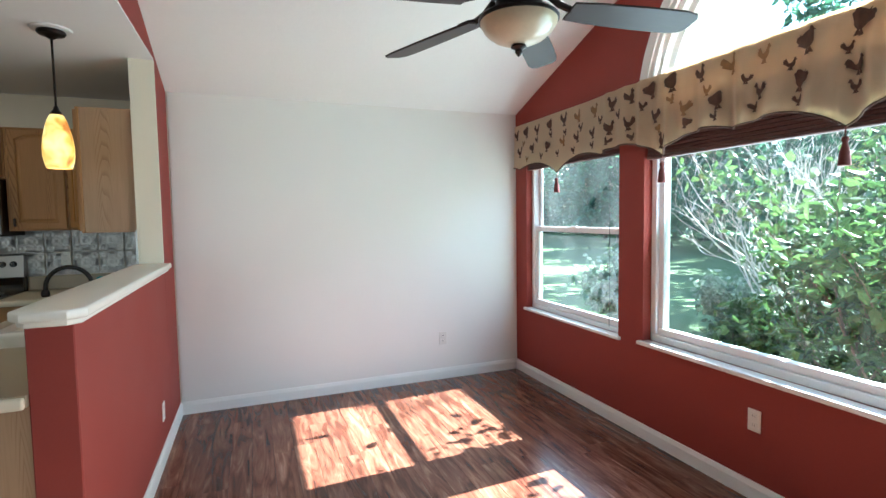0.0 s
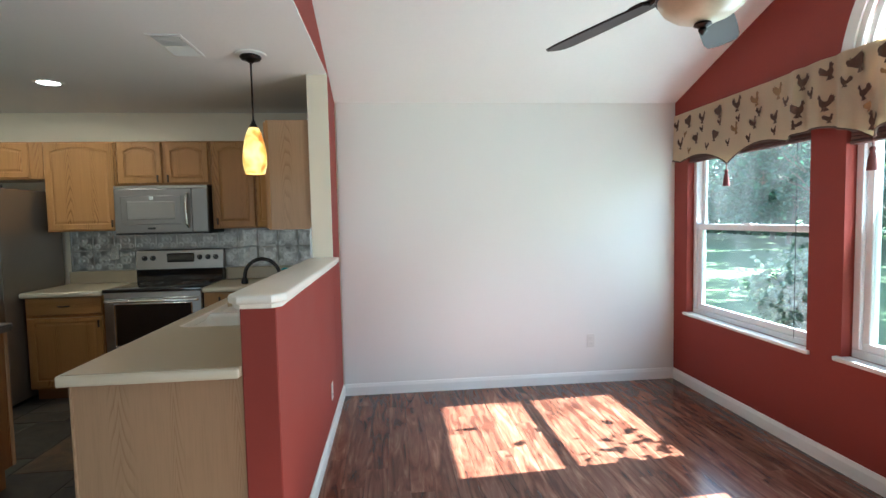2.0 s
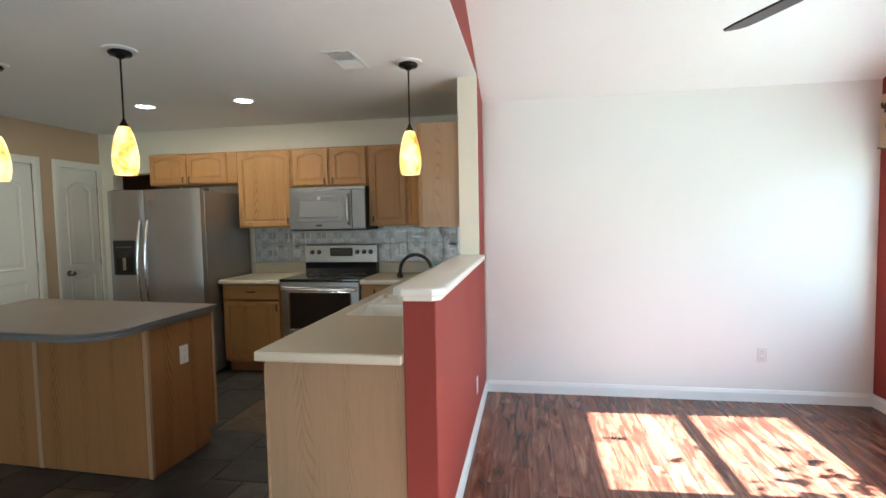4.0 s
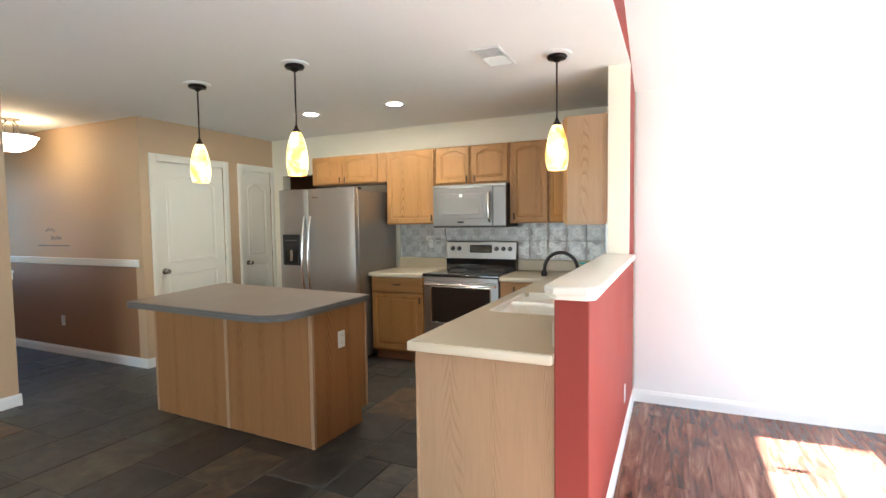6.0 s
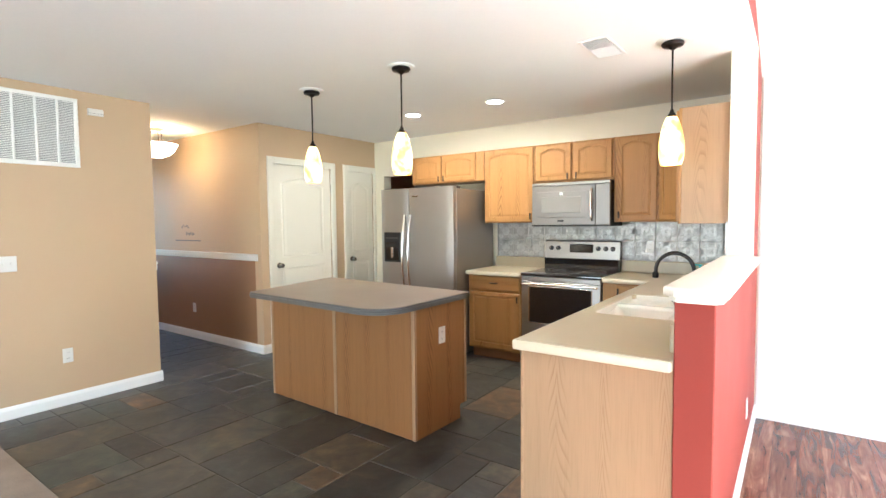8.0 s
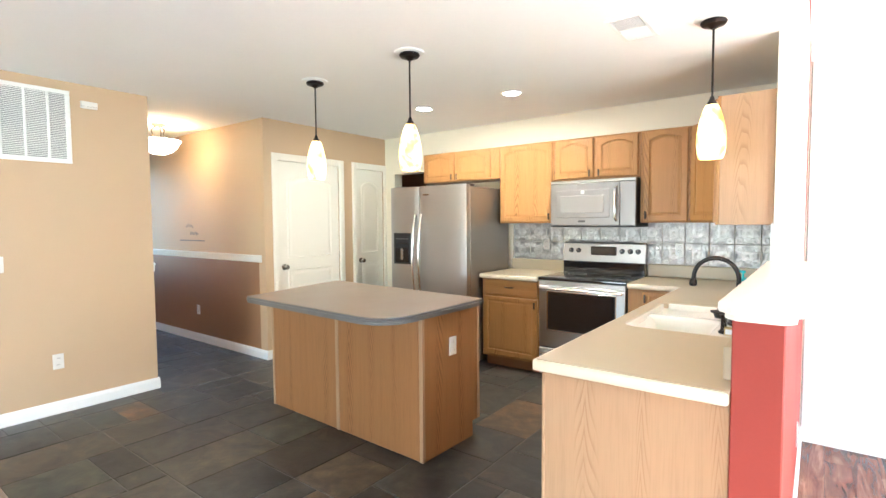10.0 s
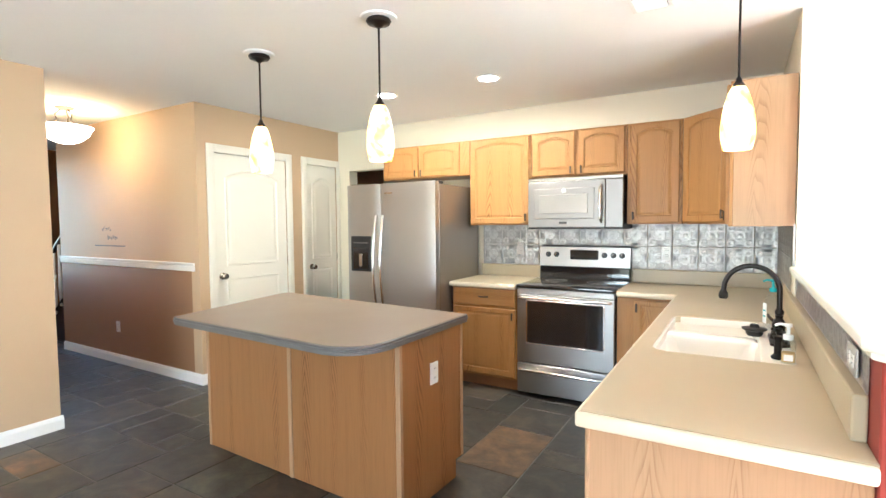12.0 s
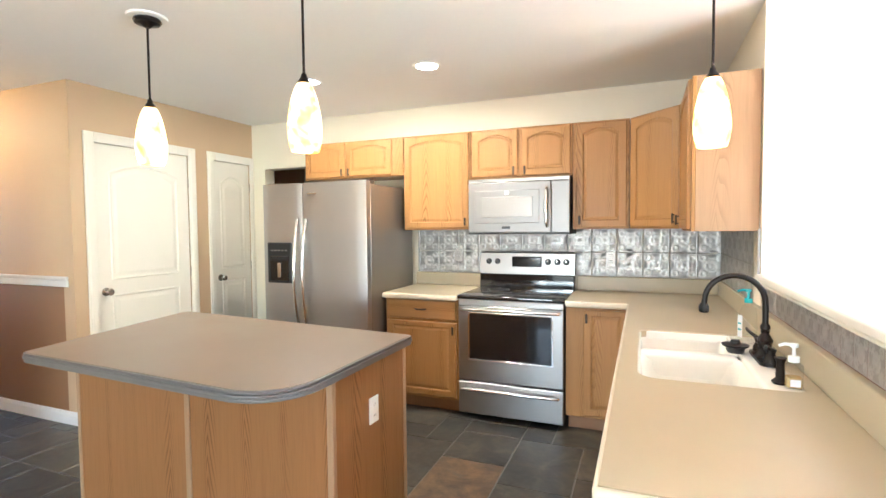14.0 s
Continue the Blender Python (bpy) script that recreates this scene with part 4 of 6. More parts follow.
for name, x in (("end_panel", IX1 - 0.011), ("end_panel", IX0)):
    bm = bmesh.new()
    a = [bm.verts.new((x, y, z)) for y, z in pts]
    b = [bm.verts.new((x + 0.011, y, z)) for y, z in pts]
    bm.faces.new(a)
    bm.faces.new(b)
    for k in range(len(a)):
        bm.faces.new((a[k], a[(k + 1) % len(a)], b[(k + 1) % len(a)], b[k]))
    part(name, bm, OAK_ISLAND_SHADED, i)
part("back_batten", box(IX1 - 0.004, IX1 + 0.004, IY1 - 0.02, IY1 + 0.004, 0.105, TOP0 - 0.003, 0.003), OAK_SIDE, i)


def rounded(x0, x1, y0, y1, radii):
    """A rectangle with rounded corners: south-west, south-east, north-east, north-west."""
    pts = []
    for (cx, cy), r, a0 in zip(((x0, y0), (x1, y0), (x1, y1), (x0, y1)), radii, (180, 270, 0, 90)):
        ox, oy = cx + (r if cx == x0 else -r), cy + (r if cy == y0 else -r)
        pts += [(ox + r * math.cos(radians(a0 + 10 * k)), oy + r * math.sin(radians(a0 + 10 * k))) for k in range(10)]
    return pts


def eased(corners, radii):
    """A closed outline, counter-clockwise, with each corner rounded to its own radius."""
    pts = []
    for k, (c, r) in enumerate(zip(corners, radii)):
        p, a, b = Vector(c), Vector(corners[k - 1]), Vector(corners[(k + 1) % len(corners)])
        ua, ub = (a - p).normalized(), (b - p).normalized()
        half = ua.angle(ub) / 2
        mid = p + (ua + ub).normalized() * r / math.sin(half)
        va, vb = p + ua * r / math.tan(half) - mid, p + ub * r / math.tan(half) - mid
        turn = math.atan2(va.x * vb.y - va.y * vb.x, va.dot(vb))
        for s in range(10):
            w = turn * s / 9
            pts.append((mid.x + va.x * math.cos(w) - va.y * math.sin(w), mid.y + va.x * math.sin(w) + va.y * math.cos(w)))
    return pts


def island_outline(inset):
    d = inset
    return eased([(-3.845 + d, 2.200 + d), (-2.425 - d, 2.180 + d), (-2.455 - d, 3.130 - d), (-4.110 + d * 1.2, 3.215 - d)], (0.05 - d / 2, 0.20 - d, 0.035 - d / 2, 0.035 - d / 2))


THIRD = (TOP1 - TOP0) / 3
bm = slab(island_outline(0.004), TOP0 - 0.001, TOP0 + THIRD, 0.003, seg=2)
slab(island_outline(0.0), TOP0 + THIRD + 0.0005, TOP1 - THIRD, 0.005, bm, seg=2)
slab(island_outline(0.003), TOP1 - THIRD + 0.0005, TOP1, 0.008, bm, seg=3)
it = part("top", bm, ISLAND_EDGE, i, "taupe laminate top with a grey ridged edge", True)
part("top_surface", slab(island_outline(0.013), TOP1 - 0.004, TOP1 + 0.002), ISLAND_TOP, it, "taupe laminate surface")


# ---- small fixtures ----
def outlet(at, turn, label, gang=1, kind="outlet", mat=None):
    """A cover plate whose face looks along its own -y."""
    w = 0.070 + 0.046 * (gang - 1)
    o = thing("wall_" + kind, at, label, kind, "wall outlets and switches", turn)
    part("plate", box(-w / 2, w / 2, -0.006, 0.0, -0.057, 0.057, 0.003, seg=2), mat or OUTLET, o)
    for g in range(gang):
        cx = (g - (gang - 1) / 2) * 0.046
        if kind == "outlet":
            for cz in (-0.024, 0.024):
                s = part("socket", box(cx - 0.016, cx + 0.016, -0.0085, -0.005, cz - 0.014, cz + 0.014, 0.004), mat or OUTLET, o)
                for sx in (-0.006, 0.006):
                    part("slot", box(cx + sx - 0.001, cx + sx + 0.001, -0.0090, -0.0082, cz - 0.004, cz + 0.006), SLOT, s)
        else:
            part("toggle", box(cx - 0.005, cx + 0.005, -0.016, -0.005, -0.008, 0.012, 0.002), OUTLET, o)
    return o


outlet((IX1 + 0.001, 2.800, 0.652), 87.8, "white duplex outlet on the oak island end")
outlet((LEFT_X, 1.505, 0.395), 90, "white duplex outlet low on the tan wall")
outlet((LEFT_X, 1.140, 1.148), 90, "white four-gang switch plate on the tan wall", 3, "switch")
outlet((-6.66, HALL_N, 0.385), 0, "white duplex outlet low on the brown hall wall")
outlet((WALL_X, 3.48, 0.295), 90, "white duplex outlet low on the red half wall")
outlet((RED_X, 1.796, 0.411), -90, "white duplex outlet low on the red window wall")
outlet((1.37, DIN_Y, 0.37), 0, "white duplex outlet low on the white wall")
TINPLATE = plain("steel_cover_plate", (0.50, 0.485, 0.455), 0.42, 0.6, var=0.05)
outlet((-1.665, BACK_Y - 0.013, 1.165), 0, "metal-covered duplex outlet in the tin backsplash", mat=TINPLATE)
outlet((-2.935, BACK_Y - 0.013, 1.185), 0, "metal-covered duplex outlet in the tin backsplash", mat=TINPLATE)
o = thing("wall_outlet", (-0.8985, 2.225, 1.082), "metal-covered outlet with white sockets in the tin strip", "outlet", "wall outlets and switches", -90)
part("plate", box(-0.057, 0.057, -0.006, 0.0, -0.035, 0.035, 0.003, seg=2), TINPLATE, o)
for cx in (-0.024, 0.024):
    s = part("socket", box(cx - 0.013, cx + 0.013, -0.0085, -0.005, -0.017, 0.017, 0.006, seg=2), OUTLET, o)
    for sz in (-0.006, 0.006):
        part("slot", box(cx - 0.004, cx + 0.006, -0.0090, -0.0082, sz - 0.001, sz + 0.001), SLOT, s)

v = thing("return_grille", (LEFT_X, 1.378, 2.158), "white metal return-air grille with fine louvres", "vent", turn=90)
W, H = 0.275, 0.272
bm = bmesh.new()
for x0, x1, z0, z1 in ((-W, W, H - 0.03, H), (-W, W, -H, -H + 0.03), (-W, -W + 0.03, -H + 0.03, H - 0.03), (W - 0.03, W, -H + 0.03, H - 0.03)):
    box(x0, x1, -0.012, 0, z0, z1, 0.003, bm=bm)
part("frame", bm, TRIM, v)
# grey sheet whose colour stands for the shade between the louvres
part("backing", box(-W + 0.02, W - 0.02, -0.002, -0.0005, -H + 0.02, H - 0.02), plain("grille_shadow", (0.22, 0.22, 0.22), 0.8), v, "grey backing with the louvres' shade in its colour")
for k in range(3):
    x = -W + 2 * W * (k + 1) / 4
    part("mullion", box(x - 0.008, x + 0.008, -0.013, -0.001, -H + 0.03, H - 0.03, 0.002), TRIM, v)
slat = mesh_of(box(-W + 0.028, W - 0.028, -0.0100, -0.0045, -0.0030, 0.0030), "slat", TRIM)
for k in range(38):
    s = part("slat", slat, None, v)
    s.matrix_basis = pose(0, 0, -H + 0.036 + k * 0.01285, 35)
a = thing("alarm_sensor", (LEFT_X, 1.775, 2.345), "small white plastic alarm box high on the wall", "sensor", turn=90)
part("case", box(-0.056, 0.056, -0.026, 0, -0.027, 0.027, 0.006, seg=2), OUTLET, a)
part("seam", box(-0.054, 0.054, -0.0275, -0.024, -0.013, -0.011), GREY_LINE, a)

# vinyl wall writing in the hall, too small to read
d = thing("wall_decal", (-6.80, HALL_N - 0.001, 1.30), "grey vinyl wall decal of a sprig over worn lettering", "decal")
bm = bmesh.new()
for k in range(7):
    a = radians(150 - 22 * k)
    cx, cz = -0.08 + 0.02 * k, 0.075 + 0.006 * (k % 3)
    pts = [(cx + 0.045 * math.cos(a) * u - 0.010 * math.sin(a) * s, cz + 0.045 * math.sin(a) * u + 0.010 * math.cos(a) * s) for u, s in ((0, 0), (0.5, -1), (1, 0), (0.5, 1))]
    bm.faces.new([bm.verts.new((x, -0.001, z)) for x, z in pts])
for k in range(6):
    box(0.0 + k * 0.035, 0.022 + k * 0.035, -0.002, -0.001, -0.015 + 0.01 * (k % 2), 0.03 - 0.008 * (k % 3), bm=bm)
box(-0.27, 0.34, -0.002, -0.001, -0.085, -0.072, bm=bm)
part("lettering", bm, GREY_LINE, d)


# ---- interior doors ----
def interior_door(name, y0, y1, label, knob_y):
    """A white moulded door shut in the west wall, seen from the kitchen."""
    d = thing(name, (LEFT_X, (y0 + y1) / 2, 0), label, "door", turn=90, kind="structure")
    w = (y1 - y0) / 2
    bm = bmesh.new()
    for x0, x1, z0, z1 in ((-w - 0.068, -w + 0.006, 0, DOOR_T + 0.07), (w - 0.006, w + 0.068 if name == "door_1" else w + 0.045, 0, DOOR_T + 0.07), (-w + 0.006, w - 0.006, DOOR_T - 0.006, DOOR_T + 0.07)):
        box(x0, x1, -0.018, 0.0, z0, z1, 0.005, seg=2, bm=bm)
        box(x0 + 0.012, x1 - 0.022, -0.024, -0.017, z0, z1 - 0.02, 0.003, bm=bm)
    part("casing", bm, DOOR_PAINT, d)
    slab_ob = part("slab", box(-w + 0.008, w - 0.008, 0.006, 0.042, 0.012, DOOR_T - 0.008, 0.002), DOOR_PAINT, d)
    part("stop", box(-w, w, 0.045, 0.118, 0, DOOR_T), DOOR_PAINT, d)
    edge = 0.115 if w > 0.3 else 0.085
    for z0, z1, arch in ((0.22, 0.93, 0.0), (1.04, DOOR_T - 0.14, 0.075)):
        def at(inset, y, arch=arch, z0=z0, z1=z1):
            return [(x, y, z) for x, z in outline(-w + edge + inset, w - edge - inset, z0 + inset, z1 - inset, arch, 12)]
        part("door_panel", loft([at(0, 0.0062), at(0.006, -0.0015), at(0.013, -0.0015), at(0.022, 0.0058), at(0.036, 0.0058), at(0.060, 0.0010)]), DOOR_PAINT, slab_ob)
    kx = knob_y - (y0 + y1) / 2
    mtx = Matrix.Translation((kx, 0.006, 0.955)) @ Matrix.Rotation(radians(90), 4, "X")
    part("door_knob", lathe([(0.032, 0), (0.032, 0.005), (0.012, 0.012), (0.011, 0.03), (0.026, 0.042), (0.029, 0.055), (0.022, 0.066), (0, 0.069)], 24, mtx), NICKEL, slab_ob, "satin nickel knob", True)
    for z in (0.25, 1.05, 1.85):
        part("hinge", rod((-w + 0.004 if kx > 0 else w - 0.004, 0.0, z - 0.045), (-w + 0.004 if kx > 0 else w - 0.004, 0.0, z + 0.045), 0.007, seg=8), NICKEL, slab_ob, "nickel hinge")
    return d


interior_door("door_1", D1[0], D1[1], "closed white moulded two-panel door with an arched top panel", 3.512)
interior_door("door_2", D2[0], D2[1], "closed narrow white moulded closet door with a brass knob", 4.625)


# ---- hanging and recessed lights ----
def pendant(at):
    p = thing("pendant_lamp", (at[0], at[1], 0), "lit amber mottled glass pendant on a dark bronze rod", "lamp", "pendant lamps over island and sink")
    part("medallion", lathe([(0.0, CEIL), (0.095, CEIL), (0.092, CEIL - 0.008), (0.078, CEIL - 0.012), (0.0, CEIL - 0.012)], 36), TRIM, p, "white ceiling medallion", True)
    part("canopy", lathe([(0.0, CEIL - 0.012), (0.062, CEIL - 0.013), (0.066, CEIL - 0.022), (0.058, CEIL - 0.034), (0.03, CEIL - 0.040), (0.012, CEIL - 0.055), (0.0, CEIL - 0.055)], 32), BRONZE, p, smooth=True)
    part("rod", rod((0, 0, 2.09), (0, 0, CEIL - 0.05), 0.0055, seg=10), BRONZE, p)
    part("socket", lathe([(0.006, 2.092), (0.011, 2.086), (0.014, 2.072), (0.022, 2.062), (0.031, 2.046), (0.0, 2.043)], 24), BRONZE, p, smooth=True)
    prof = [(0.030, 2.044), (0.042, 2.020), (0.056, 1.975), (0.067, 1.92), (0.073, 1.865), (0.072, 1.82), (0.066, 1.785), (0.058, 1.757), (0.054, 1.757), (0.062, 1.79), (0.068, 1.83), (0.069, 1.87), (0.05, 1.975)]
    part("shade", lathe(prof, 32), AMBER, p, "amber and cream mottled glass shade", True)
    return p


for at in ((-3.765, 2.788), (-2.785, 2.750), (-1.168, 3.366)):
    pendant(at)


def can_light(x, y):
    c = thing("recessed_light", (x, y, CEIL), "lit recessed ceiling downlight with a white trim ring", "lamp", "recessed lights")
    part("trim_ring", lathe([(0.070, -0.001), (0.074, -0.006), (0.092, -0.004), (0.095, 0.0), (0.070, 0.0)], 32), TRIM, c, smooth=True)
    part("lens", lathe([(0.0, -0.003), (0.060, -0.003), (0.071, -0.001), (0.0, -0.001)], 32), CAN_LIGHT, c, "glowing lens")
    lamp = new("downlight", bpy.data.lights.new("downlight", "AREA"))
    lamp.data.shape, lamp.data.size, lamp.data.energy = "DISK", 0.12, CAN_POWER
    lamp.data.color = (1.0, 0.86, 0.68)
    lamp.matrix_world = look((x, y, CEIL - 0.006), (x, y, 0))


can_light(-2.778, 4.045)
can_light(-3.714, 4.030)

v = thing("ceiling_vent", (-1.548, 3.225, CEIL), "white stamped metal ceiling vent", "vent")
bm = bmesh.new()
for x0, x1, y0, y1 in ((-0.095, 0.095, -0.185, -0.165), (-0.095, 0.095, 0.165, 0.185), (-0.095, -0.075, -0.165, 0.165), (0.075, 0.095, -0.165, 0.165), (-0.075, 0.075, -0.006, 0.006)):
    box(x0, x1, y0, y1, -0.008, 0, 0.002, bm=bm)
part("frame", bm, TRIM, v)
part("backing", box(-0.08, 0.08, -0.17, 0.17, -0.0015, -0.0005), SLOT, v)
fin = mesh_of(box(-0.073, 0.073, -0.007, 0.007, -0.0012, 0.0012), "slat", TRIM)
for k in range(20):
    if k not in (9, 10):
        s = part("slat", fin, None, v)
        s.matrix_basis = pose(0, -0.155 + k * 0.0163, -0.006, 48 if k < 10 else -48)

h = thing("hall_ceiling_light", (-6.40, 2.79, 0), "lit alabaster glass bowl hung close to the hall ceiling", "lamp")
part("canopy", lathe([(0.0, CEIL), (0.075, CEIL), (0.078, CEIL - 0.01), (0.05, CEIL - 0.022), (0.0, CEIL - 0.024)], 28), PULL, h, smooth=True)
for k in range(3):
    a = radians(120 * k + 20)
    pts = [(r * math.cos(a), r * math.sin(a), z) for r, z in ((0.03, CEIL - 0.02), (0.075, CEIL - 0.07), (0.06, CEIL - 0.12), (0.14, CEIL - 0.175))]
    part("arm", tube(pts, 0.006, 8), PULL, h)
part("bowl", lathe([(0.0, 2.175), (0.06, 2.18), (0.12, 2.205), (0.175, 2.255), (0.195, 2.30), (0.215, 2.325), (0.207, 2.327), (0.185, 2.302), (0.11, 2.215), (0.0, 2.19)], 36), BOWL_LIT, h, "glowing alabaster bowl", True)

# stair rail at the hall's far end
s = thing("stair_rail", (-8.40, 3.40, 0), "dark handrail with white balusters at the stairs", "railing")


def pitch_z(x, z):
    return z + 0.74 * x


part("handrail", tube([(x, 0, pitch_z(x, 1.10)) for x in (-0.45, 0.0, 0.50)], 0.026, 10), FAN_WOOD, s)
part("string_board", loft([[(-0.45, y, pitch_z(-0.45, 0.36)), (0.50, y, pitch_z(0.50, 0.36)), (0.50, y, 0.0), (-0.45, y, 0.0)] for y in (-0.03, 0.03)]), FAN_WOOD, s)
for k in range(7):
    x = -0.42 + 0.148 * k
    part("baluster", lathe([(0.014, pitch_z(x, 0.33)), (0.019, pitch_z(x, 0.60)), (0.012, pitch_z(x, 0.80)), (0.016, pitch_z(x, 1.09))], 10, Matrix.Translation((x, 0, 0))), TRIM, s)


# ---- ledge on the half wall ----
CX0, CX1, CY0 = -0.925, -0.712, 1.945
pts = [(CX0, POST_Y - 0.014), (CX0, CY0 + 0.05), (CX0 + 0.045, CY0), (CX1 - 0.045, CY0), (CX1, CY0 + 0.05), (CX1, POST_Y - 0.014)]
lg = thing("wall_ledge", (0, 0, 1.150), "cream-white ledge with clipped corners capping the half wall", "ledge")
part("slab", slab(pts, 0.0, 0.036, 0.010, seg=3), CAP, lg, smooth=True)
pts = [(CX0 + 0.018, POST_Y - 0.014), (CX0 + 0.018, CY0 + 0.055), (CX0 + 0.05, CY0 + 0.018), (CX1 - 0.05, CY0 + 0.018), (CX1 - 0.018, CY0 + 0.055), (CX1 - 0.018, POST_Y - 0.014)]
part("moulding", slab(pts, -0.018, 0.002, 0.005), CAP, lg)

# ---- faucet, bottles ----
f = thing("kitchen_faucet", (-1.000, 3.170, TOP1 - 0.002), "oil-rubbed bronze gooseneck faucet with two levers", "faucet")
part("deck_plate", slab(rounded(-0.035, 0.035, -0.125, 0.125, (0.034,) * 4), 0.0, 0.012, 0.005), BRONZE, f, smooth=True)
part("body", lathe([(0.0, 0.0), (0.034, 0.012), (0.031, 0.026), (0.020, 0.042), (0.024, 0.060), (0.027, 0.074), (0.018, 0.092), (0.013, 0.100), (0.016, 0.112), (0.0, 0.114)], 24), BRONZE, f, smooth=True)
arc = [(0, 0, 0.10), (0, 0, 0.215)] + [(-0.103 + 0.103 * math.cos(a), 0.004 * (1 - math.cos(a)), 0.215 + 0.103 * math.sin(a)) for a in (radians(12 * k) for k in range(1, 16))]
end = arc[-1]
arc.append((end[0] - 0.002, end[1], end[2] - 0.015))
part("spout", tube(arc, 0.0108, 14), BRONZE, f, "arched gooseneck spout", True)
part("aerator", lathe([(0.013, 0.0), (0.019, -0.012), (0.019, -0.03), (0.015, -0.036), (0, -0.036)], 18, Matrix.Translation((end[0] - 0.002, end[1], end[2] - 0.010))), BRONZE, f, smooth=True)
part("collar", lathe([(0.012, 0.112), (0.017, 0.118), (0.017, 0.130), (0.012, 0.138)], 18), BRONZE, f, smooth=True)
for s in (-1, 1):
    h = part("handle_base", lathe([(0.024, 0.01), (0.022, 0.03), (0.014, 0.045), (0.019, 0.06), (0.0, 0.068)], 18, Matrix.Translation((0, s * 0.095, 0))), BRONZE, f, smooth=True)
    part("lever", tube([(0, s * 0.095, 0.058), (-0.02, s * 0.115, 0.072), (-0.03, s * 0.155, 0.078), (-0.032, s * 0.175, 0.084)], 0.008, 10, taper=0.7), BRONZE, h, smooth=True)
    part("bridge", tube([(0, s * 0.095, 0.045), (0, s * 0.05, 0.052), (0, 0, 0.055)], 0.012, 10), BRONZE, f)
part("side_spray", lathe([(0.02, 0.0), (0.024, 0.008), (0.013, 0.02), (0.012, 0.07), (0.018, 0.085), (0.0, 0.09)], 16, Matrix.Translation((-0.020, -0.320, 0))), BRONZE, f, "bronze side sprayer", True)
st = thing("sink_stopper", (-1.086, 3.250, TOP1 - 0.002), "black rubber sink stopper on the sink divider", "stopper")
part("disc", lathe([(0.0, 0.024), (0.042, 0.024), (0.048, 0.028), (0.050, 0.034), (0.02, 0.038), (0.016, 0.052), (0.0, 0.054)], 26), BLACK_PLASTIC, st, smooth=True)
part("plug", lathe([(0.0, 0.0), (0.028, 0.0), (0.034, 0.012), (0.034, 0.024), (0.0, 0.024)], 22), BLACK_PLASTIC, st, smooth=True)


def pump(parent, z, mat):
    p = part("pump", lathe([(0.016, z), (0.016, z + 0.018), (0.006, z + 0.02), (0.005, z + 0.045), (0.012, z + 0.047), (0.012, z + 0.058), (0.0, z + 0.06)], 18), mat, parent, smooth=True)
    part("nozzle", tube([(0, 0, z + 0.053), (-0.025, 0.005, z + 0.054), (-0.04, 0.008, z + 0.047)], 0.005, 8), mat, p)


b = thing("soap_bottle", (-0.992, 2.815, TOP1 - 0.002), "clear square bottle of amber hand soap with a white pump", "soap bottle")
part("bottle", slab(rounded(-0.023, 0.023, -0.024, 0.024, (0.010,) * 4), 0, 0.076, 0.006), BOTTLE, b, smooth=True)
part("liquid", slab(rounded(-0.020, 0.020, -0.021, 0.021, (0.008,) * 4), 0.004, 0.036, 0.003), LIQUID, b, "amber soap filling the lower half")
part("neck", lathe([(0.022, 0.073), (0.015, 0.083), (0.014, 0.089)], 18), BOTTLE, b)
part("front_label", box(-0.014, 0.014, -0.0252, -0.0244, 0.010, 0.032), LABEL_WHITE, b)
pump(b, 0.083, LABEL_WHITE)
b = thing("dish_soap_bottle", (-1.010, 3.440, TOP1 - 0.002), "tall clear bottle with a white label and a teal pump", "soap bottle")
part("bottle", lathe([(0.0, 0.0), (0.033, 0.002), (0.035, 0.02), (0.034, 0.13), (0.026, 0.158), (0.014, 0.172), (0.014, 0.18)], 24), BOTTLE, b, smooth=True)
turned = Matrix.Rotation(radians(25), 4, "Z")
bm = box(-0.0375, -0.0345, -0.015, 0.015, 0.03, 0.125, 0.001)
bm.transform(turned)
p = part("front_label", bm, LABEL_WHITE, b, "white printed label")
for k in range(2):
    bm = box(-0.0385, -0.0374, -0.010, 0.010, 0.060 + 0.026 * k, 0.067 + 0.026 * k)
    bm.transform(turned)
    part("print", bm, TEAL, p)
pump(b, 0.178, TEAL)


# ---- windows ----
GX = RED_X + 0.085


def frame_ring(x0, x1, y0, y1, z0, z1, t, bevel=0.004):
    bm = bmesh.new()
    for a, b, c, d in ((y0, y1, z0, z0 + t), (y0, y1, z1 - t, z1), (y0, y0 + t, z0 + t, z1 - t), (y1 - t, y1, z0 + t, z1 - t)):
        box(x0, x1, a, b, c, d, bevel, bm=bm)
    return bm


def pane(parent, x, y0, y1, z0, z1, glass=None):
    p = part("pane", box(x - 0.002, x + 0.002, y0, y1, z0, z1), glass or PANE, parent, "clear window pane")
    p.visible_shadow = False
    return p


y0, y1, z0, z1 = W1
w = thing("window_1", (0, 0, 0), "white vinyl double-hung window in the red wall", "window", kind="structure")
part("window_frame", frame_ring(GX - 0.03, GX + 0.06, y0 + 0.002, y1 - 0.002, z0 + 0.002, z1 - 0.002, 0.038), VINYL, w)
mid = 1.345
s = part("lower_sash", frame_ring(GX - 0.012, GX + 0.018, y0 + 0.04, y1 - 0.04, z0 + 0.04, mid + 0.018, 0.044), VINYL, w)
pane(s, GX + 0.003, y0 + 0.084, y1 - 0.084, z0 + 0.084, mid - 0.026, PANE_HAZY)
s = part("upper_sash", frame_ring(GX + 0.021, GX + 0.048, y0 + 0.04, y1 - 0.04, mid - 0.018, z1 - 0.04, 0.038), VINYL, w)
